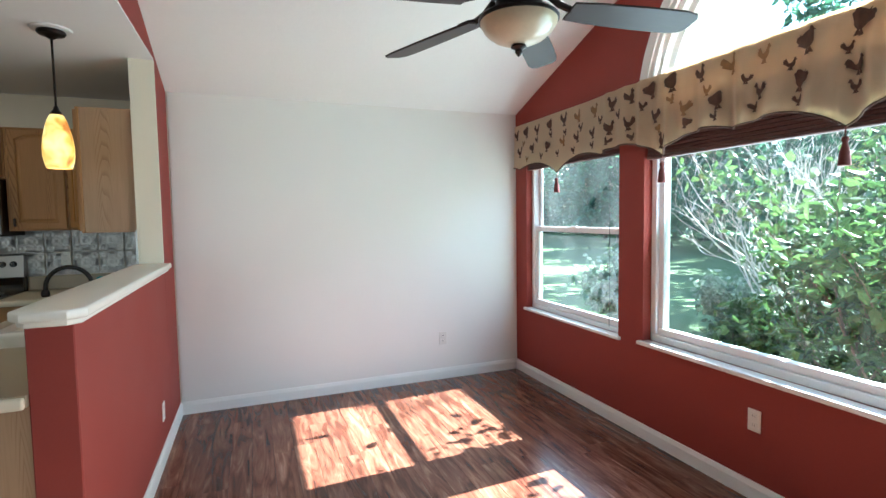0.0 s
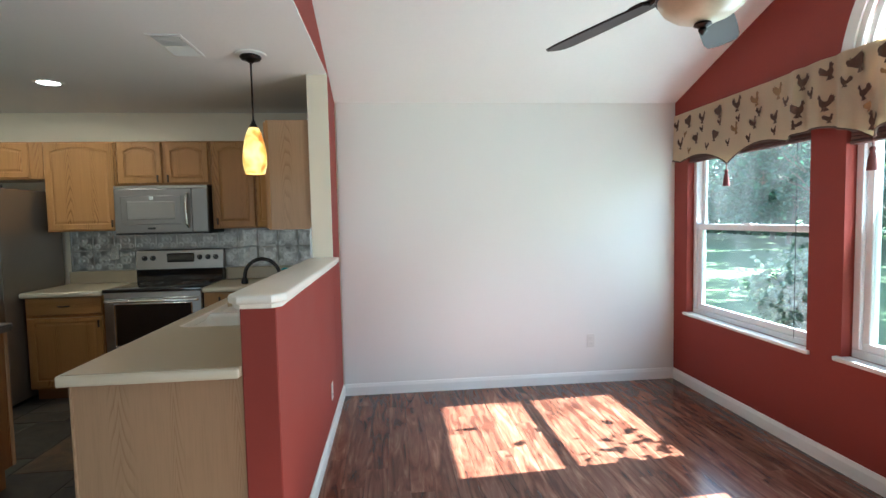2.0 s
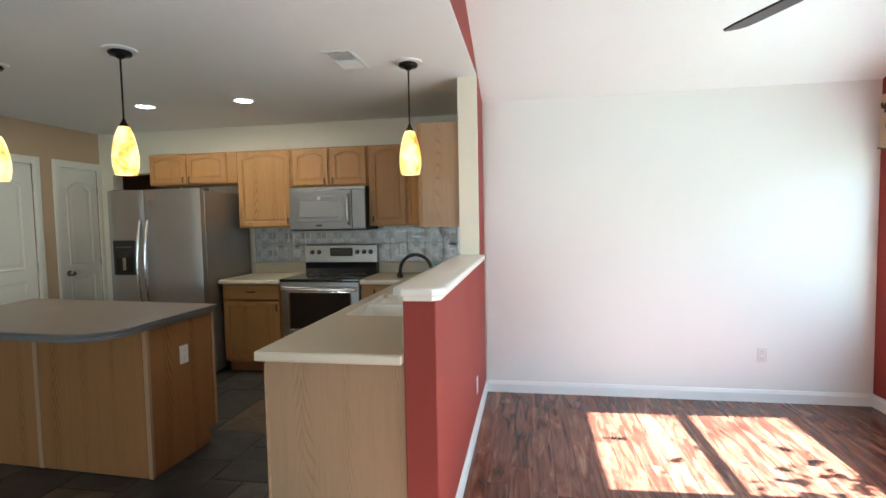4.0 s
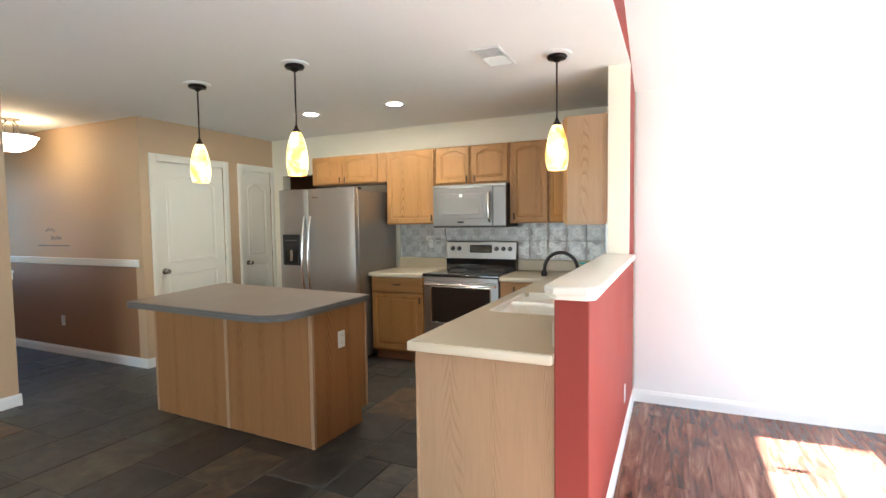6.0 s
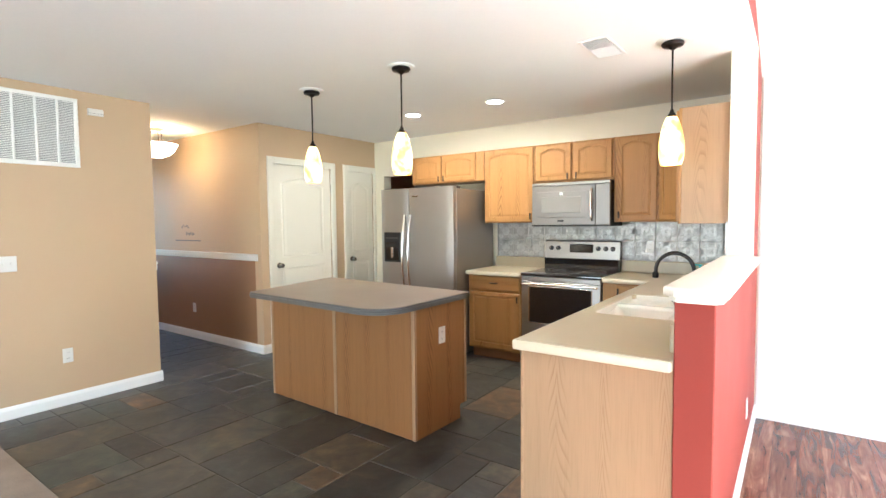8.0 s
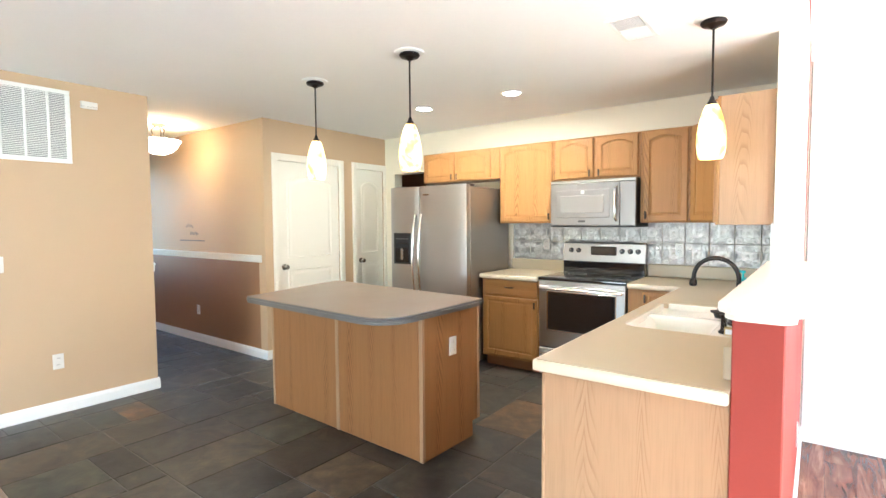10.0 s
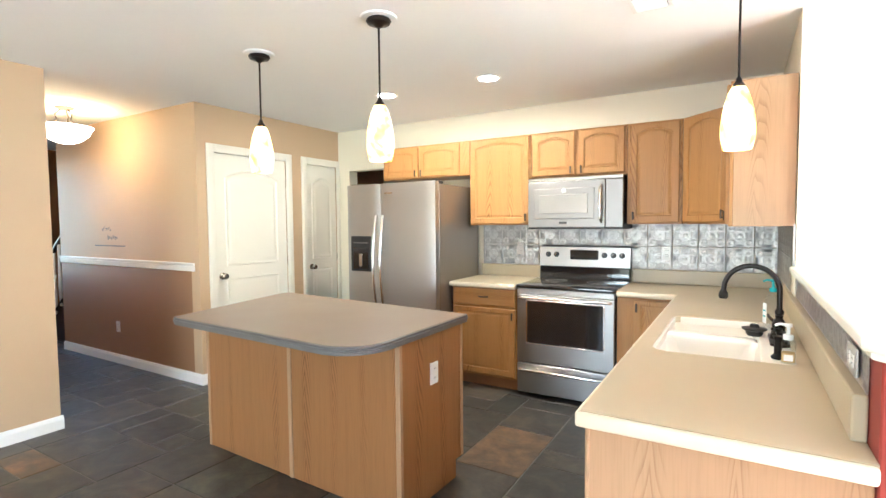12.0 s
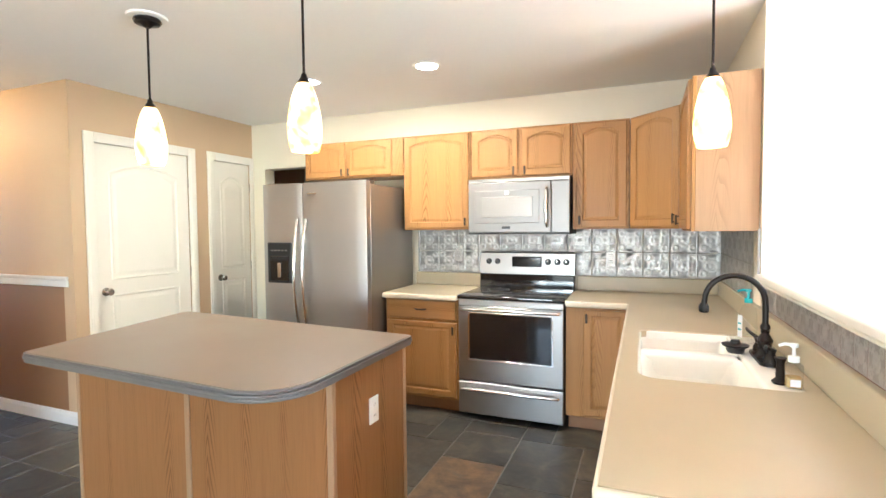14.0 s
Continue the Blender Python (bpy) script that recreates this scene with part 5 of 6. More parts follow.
pane(s, GX + 0.034, y0 + 0.078, y1 - 0.078, mid + 0.02, z1 - 0.078, PANE_HAZY)
part("latch", box(GX - 0.022, GX - 0.006, 3.37, 3.44, mid + 0.018, mid + 0.030, 0.003), VINYL, w)
part("blind_cord", rod((RED_X + 0.03, 2.93, 0.66), (RED_X + 0.03, 2.93, 1.95), 0.002, seg=6), SLOT, w)
part("window_sill", box(RED_X - 0.022, GX - 0.03, y0 - 0.025, y1 + 0.03, z0 - 0.022, z0 + 0.002, 0.006, seg=2), TRIM, w, "white painted sill")

y0, y1, z0, z1 = W2
w = thing("window_2", (0, 0, 0), "large white vinyl picture window with an arched light above", "window", kind="structure")
part("window_frame", frame_ring(GX - 0.025, GX + 0.065, y0 + 0.002, y1 - 0.002, z0 + 0.002, z1 - 0.002, 0.045), VINYL, w)
part("stop_bead", frame_ring(GX - 0.005, GX + 0.05, y0 + 0.046, y1 - 0.046, z0 + 0.046, z1 - 0.046, 0.042), VINYL, w)
pane(w, GX + 0.02, y0 + 0.088, y1 - 0.088, z0 + 0.088, z1 - 0.088)
part("window_sill", box(RED_X - 0.028, GX - 0.025, y0 - 0.03, y1 + 0.03, z0 - 0.024, z0 + 0.002, 0.006, seg=2), TRIM, w, "white painted sill")


def arch_ring(x0, x1, r0, r1, n=48):
    """Half a ring standing in the arch, with its straight foot."""
    loops = []
    for k in range(n + 1):
        a = math.pi * k / n
        loops.append([(x, RIDGE_Y + r * math.cos(a), ARCH_Z + r * math.sin(a)) for x, r in ((x0, r0), (x1, r0), (x1, r1), (x0, r1))])
    return loft(loops)


for r0, r1, xa in ((0.872, 0.985, RED_X - 0.020), (0.905, 0.958, RED_X - 0.032), (0.835, 0.874, RED_X + 0.004), (0.790, 0.838, RED_X + 0.050)):
    part("arch_trim", arch_ring(xa, RED_X - 0.0005 if r1 > 0.94 else RED_X + 0.12, r0, r1), TRIM, w)
part("arch_foot", box(RED_X + 0.01, RED_X + 0.12, RIDGE_Y - 0.94, RIDGE_Y + 0.94, ARCH_Z - 0.03, ARCH_Z + 0.035, 0.004), TRIM, w)
bm = bmesh.new()
bm.faces.new([bm.verts.new((GX + 0.02, RIDGE_Y + 0.80 * math.cos(math.pi * k / 32), ARCH_Z + 0.02 + 0.80 * math.sin(math.pi * k / 32))) for k in range(33)])
bmesh.ops.solidify(bm, geom=bm.faces[:], thickness=0.004)
p = part("arch_pane", bm, PANE, w, "clear arched pane")
p.visible_shadow = False

for name, ya, yb, zb in (("window_shade", W1[0] + 0.01, W1[1] - 0.01, 1.868), ("window_shade", W2[0] + 0.01, W2[1] - 0.01, 1.80)):
    b = thing(name, (RED_X + 0.025, (ya + yb) / 2, zb), "maroon pleated window shade drawn fully up", "blind", "window shades")
    n = (yb - ya) / 2
    part("head_rail", box(-0.02, 0.025, -n, n, 0.13, 0.155, 0.003), BLIND, b)
    for k in range(5):
        part("pleat", box(-0.018 + 0.003 * (k % 2), 0.022, -n + 0.003, n - 0.003, 0.022 + 0.0215 * k, 0.042 + 0.0215 * k, 0.004), BLIND, b)
    part("bottom_rail", box(-0.02, 0.025, -n, n, 0.0, 0.02, 0.004), BLIND, b)

# ---- valance ----
VAL_A, VAL_B, VAL_TOP = 0.50, 4.165, 2.278
POINTS = (4.60, 3.50, 2.37, 1.40, 0.43)


def val_low(y):
    for a, b in zip(POINTS, POINTS[1:]):
        if b <= y <= a:
            u = (a - y) / (a - b)
            return 1.80 + 0.078 * math.sin(math.pi * u) ** 0.6 + 0.045 * abs(math.sin(2 * math.pi * u))
    return 1.80


def val_x(y, z):
    """How far the cloth stands in the room: flat at the corner, gathered beyond."""
    g = min(1.0, max(0.0, (3.10 - y) / 0.35))
    g = g * g * (3 - 2 * g)
    hang = min(1.0, (VAL_TOP - z) / 0.42)
    wave = math.sin(y * 31 + 1.3 * math.sin(y * 7)) + 0.5 * math.sin(y * 57 + 2)
    return RED_X - 0.035 - 0.030 * g - (0.008 + 0.014 * hang) * g * wave - 0.012 * hang * (1 - g) * math.sin(y * 5)


v = thing("valance", (0, 0, 0), "tan cloth valance printed with brown roosters and edged with tassels", "curtain")
bm = bmesh.new()
NY, NZ = 260, 12
grid = []
for k in range(NY + 1):
    y = VAL_A + (VAL_B - VAL_A) * k / NY
    lo = val_low(y)
    grid.append([bm.verts.new((val_x(y, z), y, z)) for z in (VAL_TOP + (lo - VAL_TOP) * j / NZ for j in range(NZ + 1))])
for a, b in zip(grid, grid[1:]):
    for j in range(NZ):
        bm.faces.new((a[j], a[j + 1], b[j + 1], b[j]))
bmesh.ops.solidify(bm, geom=bm.faces[:], thickness=0.004)
part("cloth", bm, FABRIC, v, smooth=True)
# hidden dark sheet, added to keep a bright sun band off the cloth
bm = bmesh.new()
grid = []
for k in range(NY // 2 + 1):
    y = VAL_A + (VAL_B - VAL_A) * 2 * k / NY
    grid.append([bm.verts.new((min(val_x(y, z) + 0.012, RED_X - 0.004), y, z)) for z in (VAL_TOP - 0.002, 2.16, 2.04, val_low(y) + 0.02)])
for a, b in zip(grid, grid[1:]):
    for j in range(3):
        bm.faces.new((a[j], a[j + 1], b[j + 1], b[j]))
bmesh.ops.solidify(bm, geom=bm.faces[:], thickness=0.002)
part("lining", bm, CARPET, v, "added dark lining that stops light reaching the cloth", True)
piping = [(val_x(y, val_low(y)) - 0.001, y, val_low(y)) for y in (VAL_A + (VAL_B - VAL_A) * k / NY for k in range(NY + 1))]
part("piping", tube(piping, 0.0055, 6), PRINT, v, "dark twisted cord along the scallops")
part("mounting_board", box(RED_X - 0.03, RED_X, VAL_A, VAL_B, VAL_TOP - 0.03, VAL_TOP - 0.004), TRIM, v)
for y in POINTS[1:-1]:
    x, z = val_x(y, 1.80) - 0.004, 1.80
    t = part("tassel", lathe([(0.0, -0.035), (0.010, -0.037), (0.014, -0.048), (0.011, -0.058), (0.010, -0.062), (0.019, -0.10), (0.024, -0.155), (0.0, -0.157)], 14, Matrix.Translation((x, y, z))), TASSEL, v, "maroon thread tassel", True)
    part("cord", rod((x, y, z - 0.037), (x, y, z + 0.004), 0.003, seg=6), TASSEL, t)

# a rooster's outline, in units of its height: breast, head with comb, back, plumed tail, legs
ROOSTER = ((-0.02, 0.22), (0.08, 0.22), (0.18, 0.29), (0.24, 0.40), (0.25, 0.52), (0.22, 0.64), (0.22, 0.72), (0.26, 0.70), (0.25, 0.77), (0.33, 0.78), (0.25, 0.84),
           (0.25, 0.90), (0.21, 0.97), (0.17, 0.92), (0.13, 0.95), (0.12, 0.86), (0.10, 0.74), (0.05, 0.60), (-0.04, 0.52), (-0.14, 0.53), (-0.19, 0.64), (-0.26, 0.78), (-0.36, 0.86),
           (-0.32, 0.74), (-0.45, 0.78), (-0.39, 0.66), (-0.50, 0.64), (-0.41, 0.53), (-0.46, 0.47), (-0.33, 0.41), (-0.22, 0.32), (-0.12, 0.25))
LEGS = (((-0.03, 0.25), (-0.06, 0.11), (-0.04, 0.04), (-0.14, 0.03), (0.08, 0.0), (0.01, 0.05), (0.0, 0.11), (0.04, 0.25)),
        ((0.06, 0.25), (0.05, 0.11), (0.08, 0.06), (0.01, 0.06), (0.22, 0.02), (0.13, 0.07), (0.105, 0.11), (0.13, 0.25)))


def rooster(y, z, size, face, lean, mat):
    ca, sa = math.cos(lean), math.sin(lean)
    bm = bmesh.new()
    for shape in (ROOSTER, *LEGS):
        pts = []
        for px, pz in shape:
            a, b = px * face * size, (pz - 0.45) * size
            pts.append((y + a * ca - b * sa, z + a * sa + b * ca))
        bm.faces.new([bm.verts.new((0, yy, zz)) for yy, zz in pts])
    bmesh.ops.triangulate(bm, faces=bm.faces[:])
    bmesh.ops.subdivide_edges(bm, edges=bm.edges[:], cuts=1)
    for q in bm.verts:
        q.co.x = val_x(q.co.y, q.co.z) - 0.0062
    part("rooster_print", bm, mat, v)


rng = random.Random(4)
for row, (z, size, step) in enumerate(((2.195, 0.110, 0.185), (2.110, 0.064, 0.21), (2.035, 0.098, 0.20), (1.955, 0.062, 0.22), (1.895, 0.100, 0.20))):
    y = VAL_B - 0.06 - 0.085 * (row % 2) - 0.03 * row
    while y > VAL_A + 0.1:
        s = size * rng.uniform(0.85, 1.1)
        zz = z + rng.uniform(-0.010, 0.010)
        if zz - 0.5 * s > val_low(y) + 0.006:
            rooster(y, zz, s, rng.choice((-1, -1, 1)), rng.uniform(-0.18, 0.18), PRINT if rng.random() < 0.86 else PRINT_GOLD)
        y -= step * rng.uniform(0.88, 1.12)

# ---- ceiling fan ----
FX, FY, FZ = 0.715, 1.672, 2.235
f = thing("ceiling_fan", (FX, FY, FZ), "dark walnut ceiling fan with an unlit cream glass bowl", "ceiling fan")
part("canopy", lathe([(0.0, 3.30 - FZ), (0.07, 3.29 - FZ), (0.075, 3.24 - FZ), (0.03, 3.20 - FZ), (0.0, 3.20 - FZ)], 28), BRONZE, f, smooth=True)
part("downrod", rod((0, 0, 0.20), (0, 0, 3.22 - FZ), 0.013, seg=14), BRONZE, f)
part("motor", lathe([(0.0, 0.22), (0.04, 0.215), (0.06, 0.18), (0.125, 0.15), (0.14, 0.10), (0.135, 0.05), (0.11, 0.02), (0.085, 0.0), (0.08, -0.03), (0.0, -0.03)], 40), BRONZE, f, smooth=True)
part("light_fitter", lathe([(0.080, -0.02), (0.095, -0.045), (0.136, -0.066), (0.144, -0.074), (0.143, -0.084), (0.0, -0.084)], 40), BRONZE, f, smooth=True)
part("bowl", lathe([(0.138, -0.082), (0.136, -0.094), (0.120, -0.120), (0.090, -0.144), (0.050, -0.161), (0.0, -0.167)], 40), BOWL, f, "unlit cream scavo glass bowl", True)
part("finial", lathe([(0.0, -0.166), (0.026, -0.168), (0.028, -0.174), (0.012, -0.183), (0.014, -0.192), (0.006, -0.202), (0.0, -0.208)], 20), BRONZE, f, smooth=True)
for k in range(6):
    m = Matrix.Rotation(radians(-6 if k == 0 else -11 + 61.5 * k if k < 4 else -11 + 60 * k), 4, "Z")
    bm = bmesh.new()
    pts = [(0.20, -0.050), (0.30, -0.060), (0.50, -0.068), (0.66, -0.070), (0.715, -0.060), (0.735, -0.035), (0.735, 0.035), (0.715, 0.060), (0.66, 0.070), (0.50, 0.068), (0.30, 0.060), (0.20, 0.050)]
    slab(pts, -0.004, 0.004, 0.002, bm)
    bmesh.ops.transform(bm, matrix=m @ Matrix.Translation((0, 0, -0.030)) @ Matrix.Rotation(radians(-12), 4, "X"), verts=bm.verts)
    b = part("blade", bm, FAN_WOOD, f, "dark walnut blade")
    bm = tube([(0.10, 0, 0.03), (0.16, 0, -0.01), (0.21, 0, -0.024)], 0.013, 8)
    slab(rounded(0.20, 0.30, -0.028, 0.028, (0.026,) * 4), -0.028, -0.019, 0.003, bm)
    bmesh.ops.transform(bm, matrix=m, verts=bm.verts)
    part("blade_iron", bm, BRONZE, b, "bronze blade bracket", True)

# ---- out of doors ----
structure("ground", box(RED_X + 0.165, 1500, -1200, 1200, -1.0, -0.30), GRASS, "sunlit lawn behind the house", "ground")


def leaf_mesh(spots, rng, size, droop=0.3, fold=0.25):
    """Many small folded leaves at the given places, as plain vertex and face lists."""
    verts, faces = [], []
    for c, s in spots:
        d = Vector((rng.uniform(-1, 1), rng.uniform(-1, 1), rng.uniform(-0.7, 0.6) - droop)).normalized()
        w = d.cross(Vector((rng.uniform(-1, 1), rng.uniform(-1, 1), rng.uniform(0.2, 1)))).normalized()
        up = d.cross(w)
        L, W = size * s, size * s * 0.26
        base = len(verts)
        verts += [c, c + d * L * 0.35 + w * W + up * W * fold, c + d * L * 0.72 + w * W * 0.75 + up * W * fold, c + d * L - up * L * 0.08,
                  c + d * L * 0.72 - w * W * 0.75 + up * W * fold, c + d * L * 0.35 - w * W + up * W * fold, c + d * L * 0.5]
        faces += [(base, base + 1, base + 6), (base + 1, base + 2, base + 6), (base + 2, base + 3, base + 6), (base + 3, base + 4, base + 6), (base + 4, base + 5, base + 6), (base + 5, base, base + 6)]
    me = bpy.data.meshes.new("leaves")
    me.from_pydata(verts, [], faces)
    return me


def branches(rng, root, height, spread_, count, r, forks=3, bend=0.25):
    """Stems that fork on their way up; gives the mesh and the outer points."""
    bm, tips = bmesh.new(), []

    def grow(p, d, length, r, level):
        pts = [p]
        for _ in range(5):
            d = (d + Vector((rng.uniform(-bend, bend), rng.uniform(-bend, bend), rng.uniform(-bend * 0.4, bend * 0.6)))).normalized()
            p = p + d * length / 5
            pts.append(p)
            tips.append(p)
        tube(pts, r, 5 if level == 0 else 4, bm, 0.55)
        if level < forks:
            for _ in range(rng.choice((2, 3))):
                k = rng.choice((2, 3, 4, 5))
                grow(pts[k], (d + Vector((rng.uniform(-1, 1), rng.uniform(-1, 1), rng.uniform(-0.2, 0.6))) * 0.75).normalized(), length * rng.uniform(0.5, 0.72), r * 0.55, level + 1)
    for _ in range(count):
        grow(Vector(root) + Vector((rng.uniform(-0.1, 0.1), rng.uniform(-0.1, 0.1), 0)), Vector((rng.uniform(-1, 1) * spread_, rng.uniform(-1, 1) * spread_, 1)).normalized(), height * rng.uniform(0.4, 0.55), r, 0)
    return bm, tips


def shrub(name, root, height, spread_, stems, r, leaf, per, size, wood, foliage, label, seed, forks=2, category="shrub"):
    rng = random.Random(seed)
    t = thing(name, root, label, category)
    bm, tips = branches(rng, (0, 0, 0), height, spread_, stems, r, forks)
    part("stems", bm, wood, t, "forked woody stems")
    if per:
        spots = [(p + Vector((rng.gauss(0, leaf), rng.gauss(0, leaf), rng.gauss(0, leaf))), rng.uniform(0.6, 1.25)) for p in tips for _ in range(per)]
        me = leaf_mesh(spots, rng, size)
        me.materials.append(foliage)
        tagged(part("foliage", me, None, t), "many separate leaves", kind="stuff")
    return t


G = -0.30
shrub("leafy_shrub", (3.75, 1.95, G), 3.0, 0.34, 9, 0.013, 0.11, 8, 0.100, BARK, LEAF, "broad-leaved green shrub close outside the window", 11)
shrub("leafy_shrub", (4.2, 2.60, G), 2.3, 0.36, 8, 0.013, 0.11, 7, 0.098, BARK, LEAF, "broad-leaved green shrub close outside the window", 12)
shrub("leafy_shrub", (4.9, 2.15, G), 3.0, 0.36, 8, 0.014, 0.11, 7, 0.105, BARK, LEAF, "broad-leaved green shrub close outside the window", 13)
shrub("bare_shrub", (5.6, 4.10, G), 3.6, 0.42, 9, 0.016, 0.1, 0, 0.1, TWIG, None, "bare bleached twiggy shrub in full sun", 21, forks=4)
shrub("bare_shrub", (5.3, 3.50, G), 3.5, 0.42, 10, 0.015, 0.1, 0, 0.1, TWIG, None, "bare bleached twiggy shrub in full sun", 22, forks=4)
shrub("low_bush", (5.2, 6.30, G), 1.25, 0.8, 12, 0.010, 0.07, 4, 0.12, BARK, LEAF_PALE, "pale-leaved low bush on the lawn in full sun", 31)
shrub("low_bush", (6.0, 5.1, G), 0.95, 0.8, 12, 0.010, 0.07, 4, 0.10, BARK, LEAF_PALE, "pale-leaved low bush on the lawn in full sun", 32)
shrub("low_bush", (4.9, 3.9, G), 0.9, 0.8, 10, 0.010, 0.07, 4, 0.12, BARK, LEAF, "green low bush on the lawn", 33)


def tree(root, height, crown, seed, label):
    rng = random.Random(seed)
    t = thing("tree", root, label, "tree", "woodland trees")
    bm, tips = branches(rng, (0, 0, 0), height * 0.85, 0.16, 1, height * 0.022, 3, 0.16)
    part("trunk", bm, BARK, t, "grey tapered trunk with limbs")
    spots = []
    for k in range(70):
        a, q = rng.uniform(0, 2 * math.pi), math.sqrt(rng.random())
        c = Vector((q * crown * math.cos(a), q * crown * math.sin(a), height * (0.22 + 0.78 * rng.random() ** 0.9)))
        c.x *= 1.15 - 0.55 * c.z / height
        c.y *= 1.15 - 0.55 * c.z / height
        for _ in range(60):
            spots.append((c + Vector((rng.gauss(0, 0.5), rng.gauss(0, 0.5), rng.gauss(0, 0.35))), rng.uniform(0.6, 1.3)))
    me = leaf_mesh(spots, rng, 0.36)
    me.materials.append(LEAF_FAR)
    tagged(part("crown", me, None, t), "ragged crown of small leaves", kind="stuff")


rng = random.Random(77)
for k in range(11):
    tree((21 + rng.uniform(-2, 3), -6 + 4.4 * k + rng.uniform(-0.8, 0.8), G), rng.uniform(6.5, 8.5), rng.uniform(2.0, 2.8), 100 + k, "leafy green woodland tree behind the lawn")
tree((16.5, 6.6, G), 12.5, 3.0, 141, "tall leafy green woodland tree behind the lawn")
tree((19.0, 10.5, G), 12.0, 3.0, 142, "tall leafy green woodland tree behind the lawn")
spots = []
for k in range(24000):
    spots.append((Vector((rng.uniform(27, 33), rng.uniform(-25, 70), G + 11.5 * rng.random() ** 1.05)), rng.uniform(0.8, 1.6)))
me = leaf_mesh(spots, rng, 0.75)
me.materials.append(LEAF_FAR)
tagged(part("far_woods", me, None), "dense far woods of leafy green trees", "woods", kind="stuff")


# ---- floor pieces and tin tiles ----
def tile_mesh(w, d, t, ease, name, material):
    a = [(0, 0, -t), (w, 0, -t), (w, d, -t), (0, d, -t)]
    b = [(0, 0, -ease), (w, 0, -ease), (w, d, -ease), (0, d, -ease)]
    c = [(ease, ease, 0), (w - ease, ease, 0), (w - ease, d - ease, 0), (ease, d - ease, 0)]
    return mesh_of(loft([a, b, c]), name, material)


floor_tiles = bpy.data.objects["floor_tile_bed"]
CELL, GAP = 0.203, 0.007
rng = random.Random(9)
NX, NYC = 37, 21
OX, OY = -0.758 - NX * CELL, EDGE_Y + 0.004
taken, shared = set(), {}
for cy in range(NYC):
    for cx in range(NX):
        if (cx, cy) in taken:
            continue
        sizes = [(2, 2), (3, 2), (2, 2), (2, 3), (1, 2), (2, 1), (2, 2), (1, 1)]
        rng.shuffle(sizes)
        for sx, sy in sizes + [(1, 1)]:
            cells = [(cx + i, cy + j) for i in range(sx) for j in range(sy)]
            if all(q not in taken and q[0] < NX and q[1] < NYC for q in cells):
                break
        taken.update(cells)
        x0, y0 = OX + cx * CELL, OY + cy * CELL
        if y0 > BACK_Y + 0.3 or (x0 < LEFT_X - 0.2 and not HALL_S - 0.5 < y0 < HALL_N):
            continue
        if (sx, sy) not in shared:
            shared[sx, sy] = tile_mesh(sx * CELL - GAP, sy * CELL - GAP, 0.012, 0.0025, "slate_tile", SLATE)
        t = part("slate_tile", shared[sx, sy], None, floor_tiles)
        t.location = (x0, y0, rng.uniform(-0.0012, 0.0008))

planks = bpy.data.objects["floor_plank_bed"]
PW = (RED_X - WALL_X - 0.004) / 23
rng = random.Random(3)
for k in range(23):
    y = EDGE_Y - rng.uniform(0, 1.1)
    while y < DIN_Y:
        a, b = max(y, EDGE_Y + 0.012), min(y + 1.2, DIN_Y - 0.001)
        if b - a > 0.05:
            p = part("plank", tile_mesh(PW - 0.0008, b - a - 0.0008, 0.009, 0.0008, "plank", LAMINATE), None, planks)
            p.location = (WALL_X + 0.002 + k * PW, a, 0.0)
        y += 1.2
tagged(part("floor_strip", box(WALL_X, RED_X, EDGE_Y - 0.012, EDGE_Y + 0.012, -0.004, 0.010, 0.004), OAK_RAIL), "low wooden threshold strip", "trim", kind="structure")


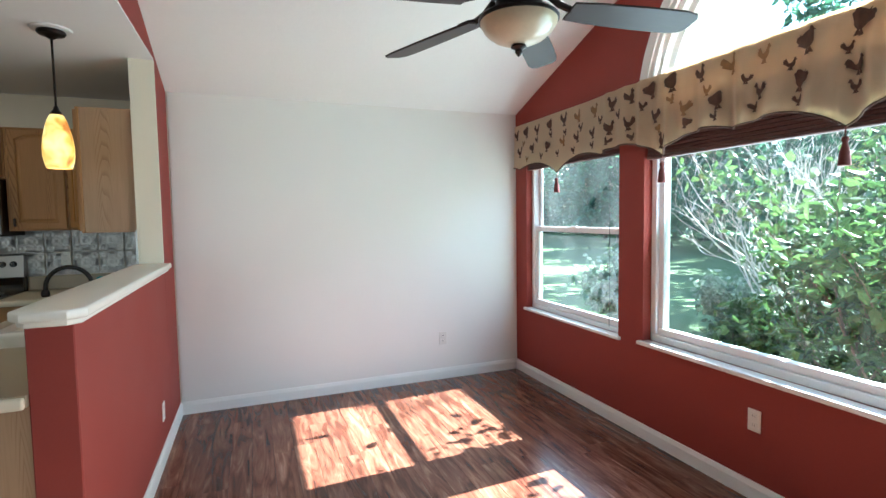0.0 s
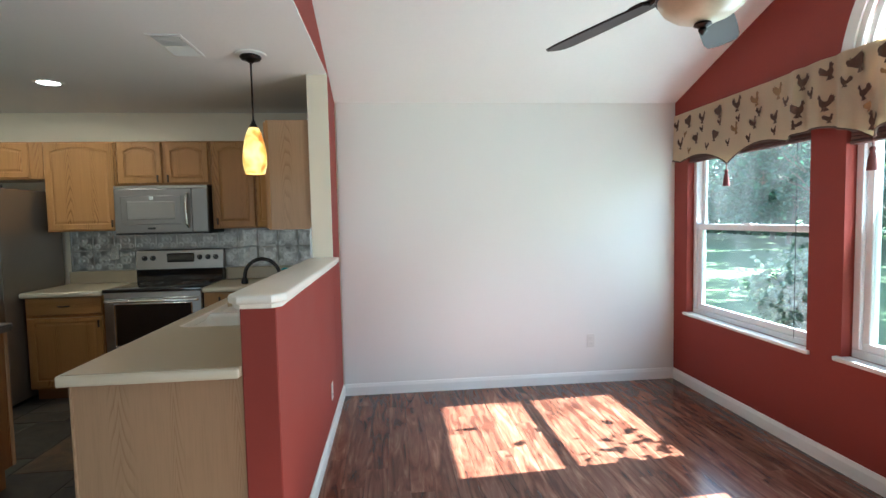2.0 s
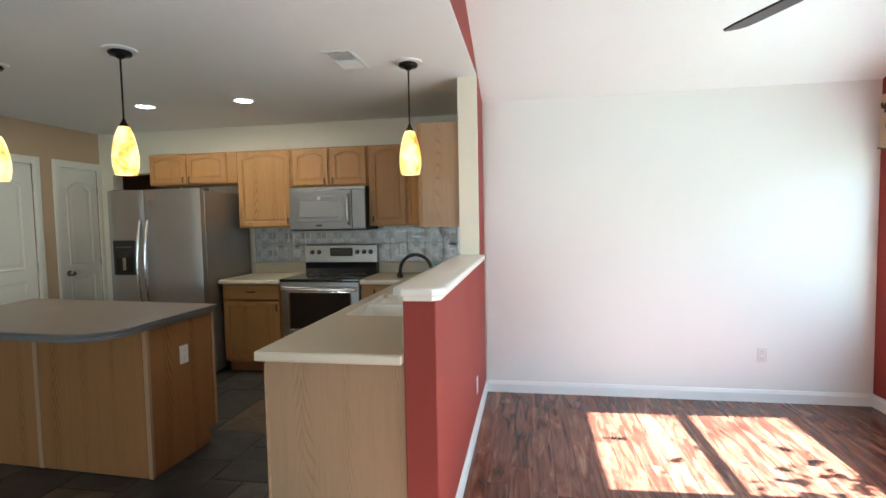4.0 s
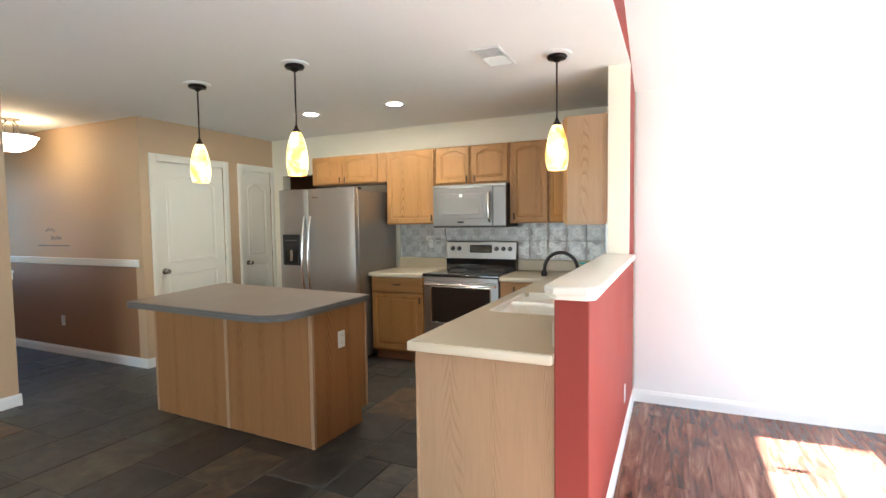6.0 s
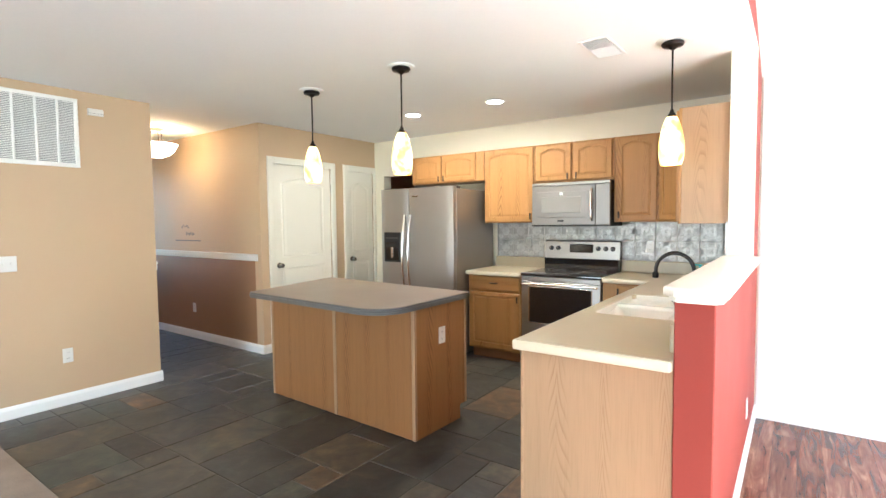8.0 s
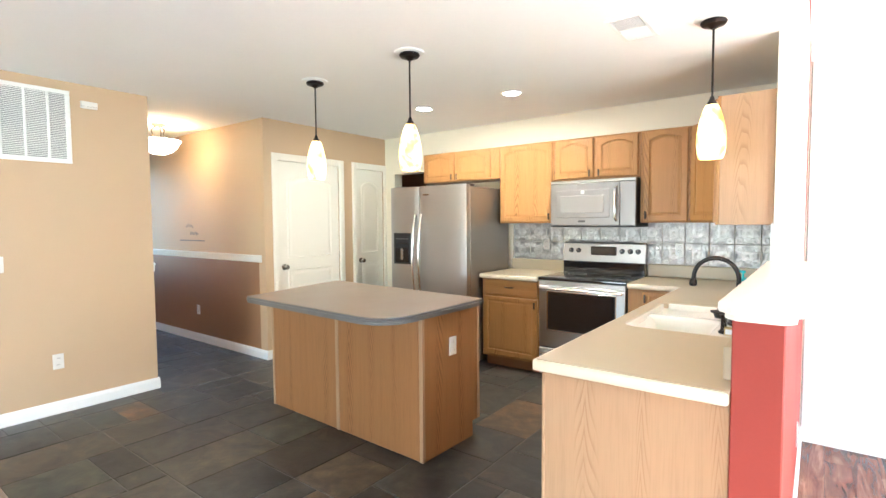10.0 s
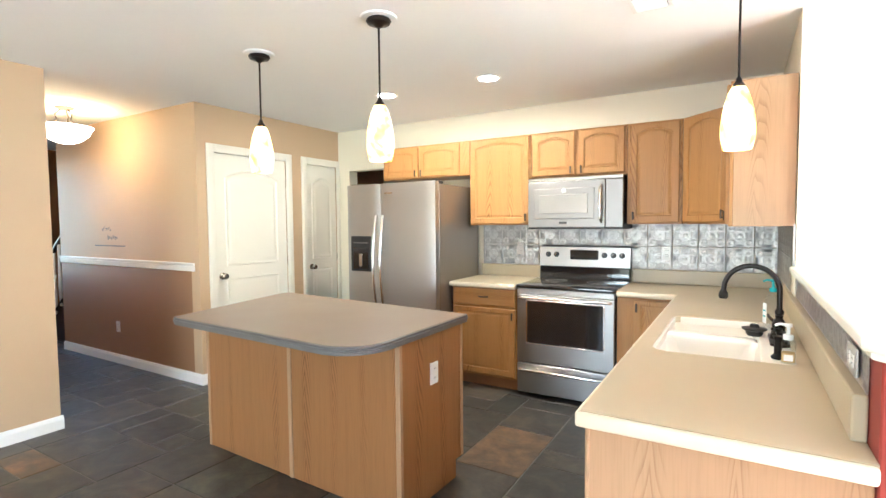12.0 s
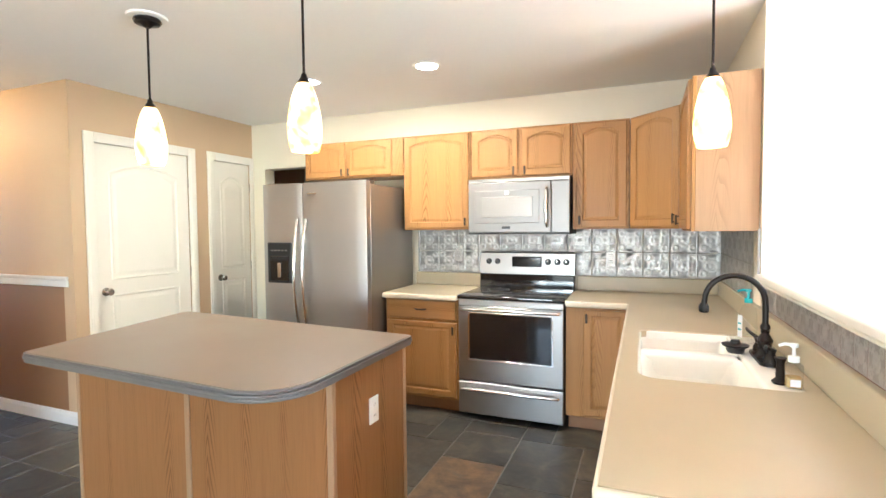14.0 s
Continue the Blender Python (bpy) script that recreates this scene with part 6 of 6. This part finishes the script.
def pressed(u, v):
    """The relief of one pressed tile over the unit square: a rim, a rosette and curls."""
    x, y = u - 0.5, v - 0.5
    r, a = math.hypot(x, y), math.atan2(y, x)
    rim = 0.55 * max(0.0, 1 - 26 * (0.5 - max(abs(x), abs(y))))
    rose = math.exp(-((r - 0.20) / 0.045) ** 2) * (0.6 + 0.4 * math.cos(4 * a))
    bud = math.exp(-(r / 0.07) ** 2)
    curl = sum(math.exp(-((math.hypot(x - sx * 0.31, y - sy * 0.31) - 0.10) / 0.03) ** 2) for sx in (-1, 1) for sy in (-1, 1))
    veins = math.exp(-((abs(abs(x) - abs(y))) / 0.022) ** 2) * (0.12 < r < 0.42)
    return 0.9 * rim + 0.7 * rose + bud + 0.7 * curl + 0.5 * veins


def tin_mesh(w, h, n=34, depth=0.0046):
    bm = bmesh.new()
    rows = [[bm.verts.new((w * i / n, -depth * pressed(i / n, j / n) - 0.002, h * j / n)) for i in range(n + 1)] for j in range(n + 1)]
    for a, b in zip(rows, rows[1:]):
        for i in range(n):
            f = bm.faces.new((a[i], a[i + 1], b[i + 1], b[i]))
            # low relief takes the darker tin as painted shade
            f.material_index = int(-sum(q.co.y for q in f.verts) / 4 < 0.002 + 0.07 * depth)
    bmesh.ops.solidify(bm, geom=bm.faces[:], thickness=0.0015)
    me = mesh_of(bm, "tin_tile", [TIN, TIN_SHADE])
    me.shade_smooth()
    return me


TS, TZ0 = 0.1885, 1.029
for name, at, turn, columns, rows, label in (
        ("backsplash", (-3.318, BACK_Y - 0.002, TZ0), 0, 13, 2, "pressed tin tile backsplash behind the range"),
        ("backsplash", (-0.9025, BACK_Y - 0.006, TZ0), -90, 7, 2, "pressed tin tile backsplash beside the corner")):
    b = thing(name, at, label, "backsplash", turn=turn)
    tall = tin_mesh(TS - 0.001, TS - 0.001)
    part("edge_strip", box(-0.008 if not turn else 0.0, 0.0, -0.010, 0, 0, rows * TS, 0.001) if not turn else box(columns * TS - 0.05, columns * TS - 0.042, -0.010, 0, 0.12, rows * TS), STEEL, b)
    for i in range(columns):
        for j in range(rows):
            if turn and (i + 1) * TS > BACK_Y - POST_Y + 0.01:
                continue
            t = part("tin_tile", tall, None, b)
            t.location = (i * TS, 0, j * TS)
b = thing("ledge_backsplash", (-0.8905, POST_Y - 0.016, TZ0), "low pressed tin strip under the ledge", "backsplash", turn=-90)
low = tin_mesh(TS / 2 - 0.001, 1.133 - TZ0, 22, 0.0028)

for i in range(18):
    t = part("tin_tile", low, None, b)
    t.location = (i * TS / 2, 0, 0)
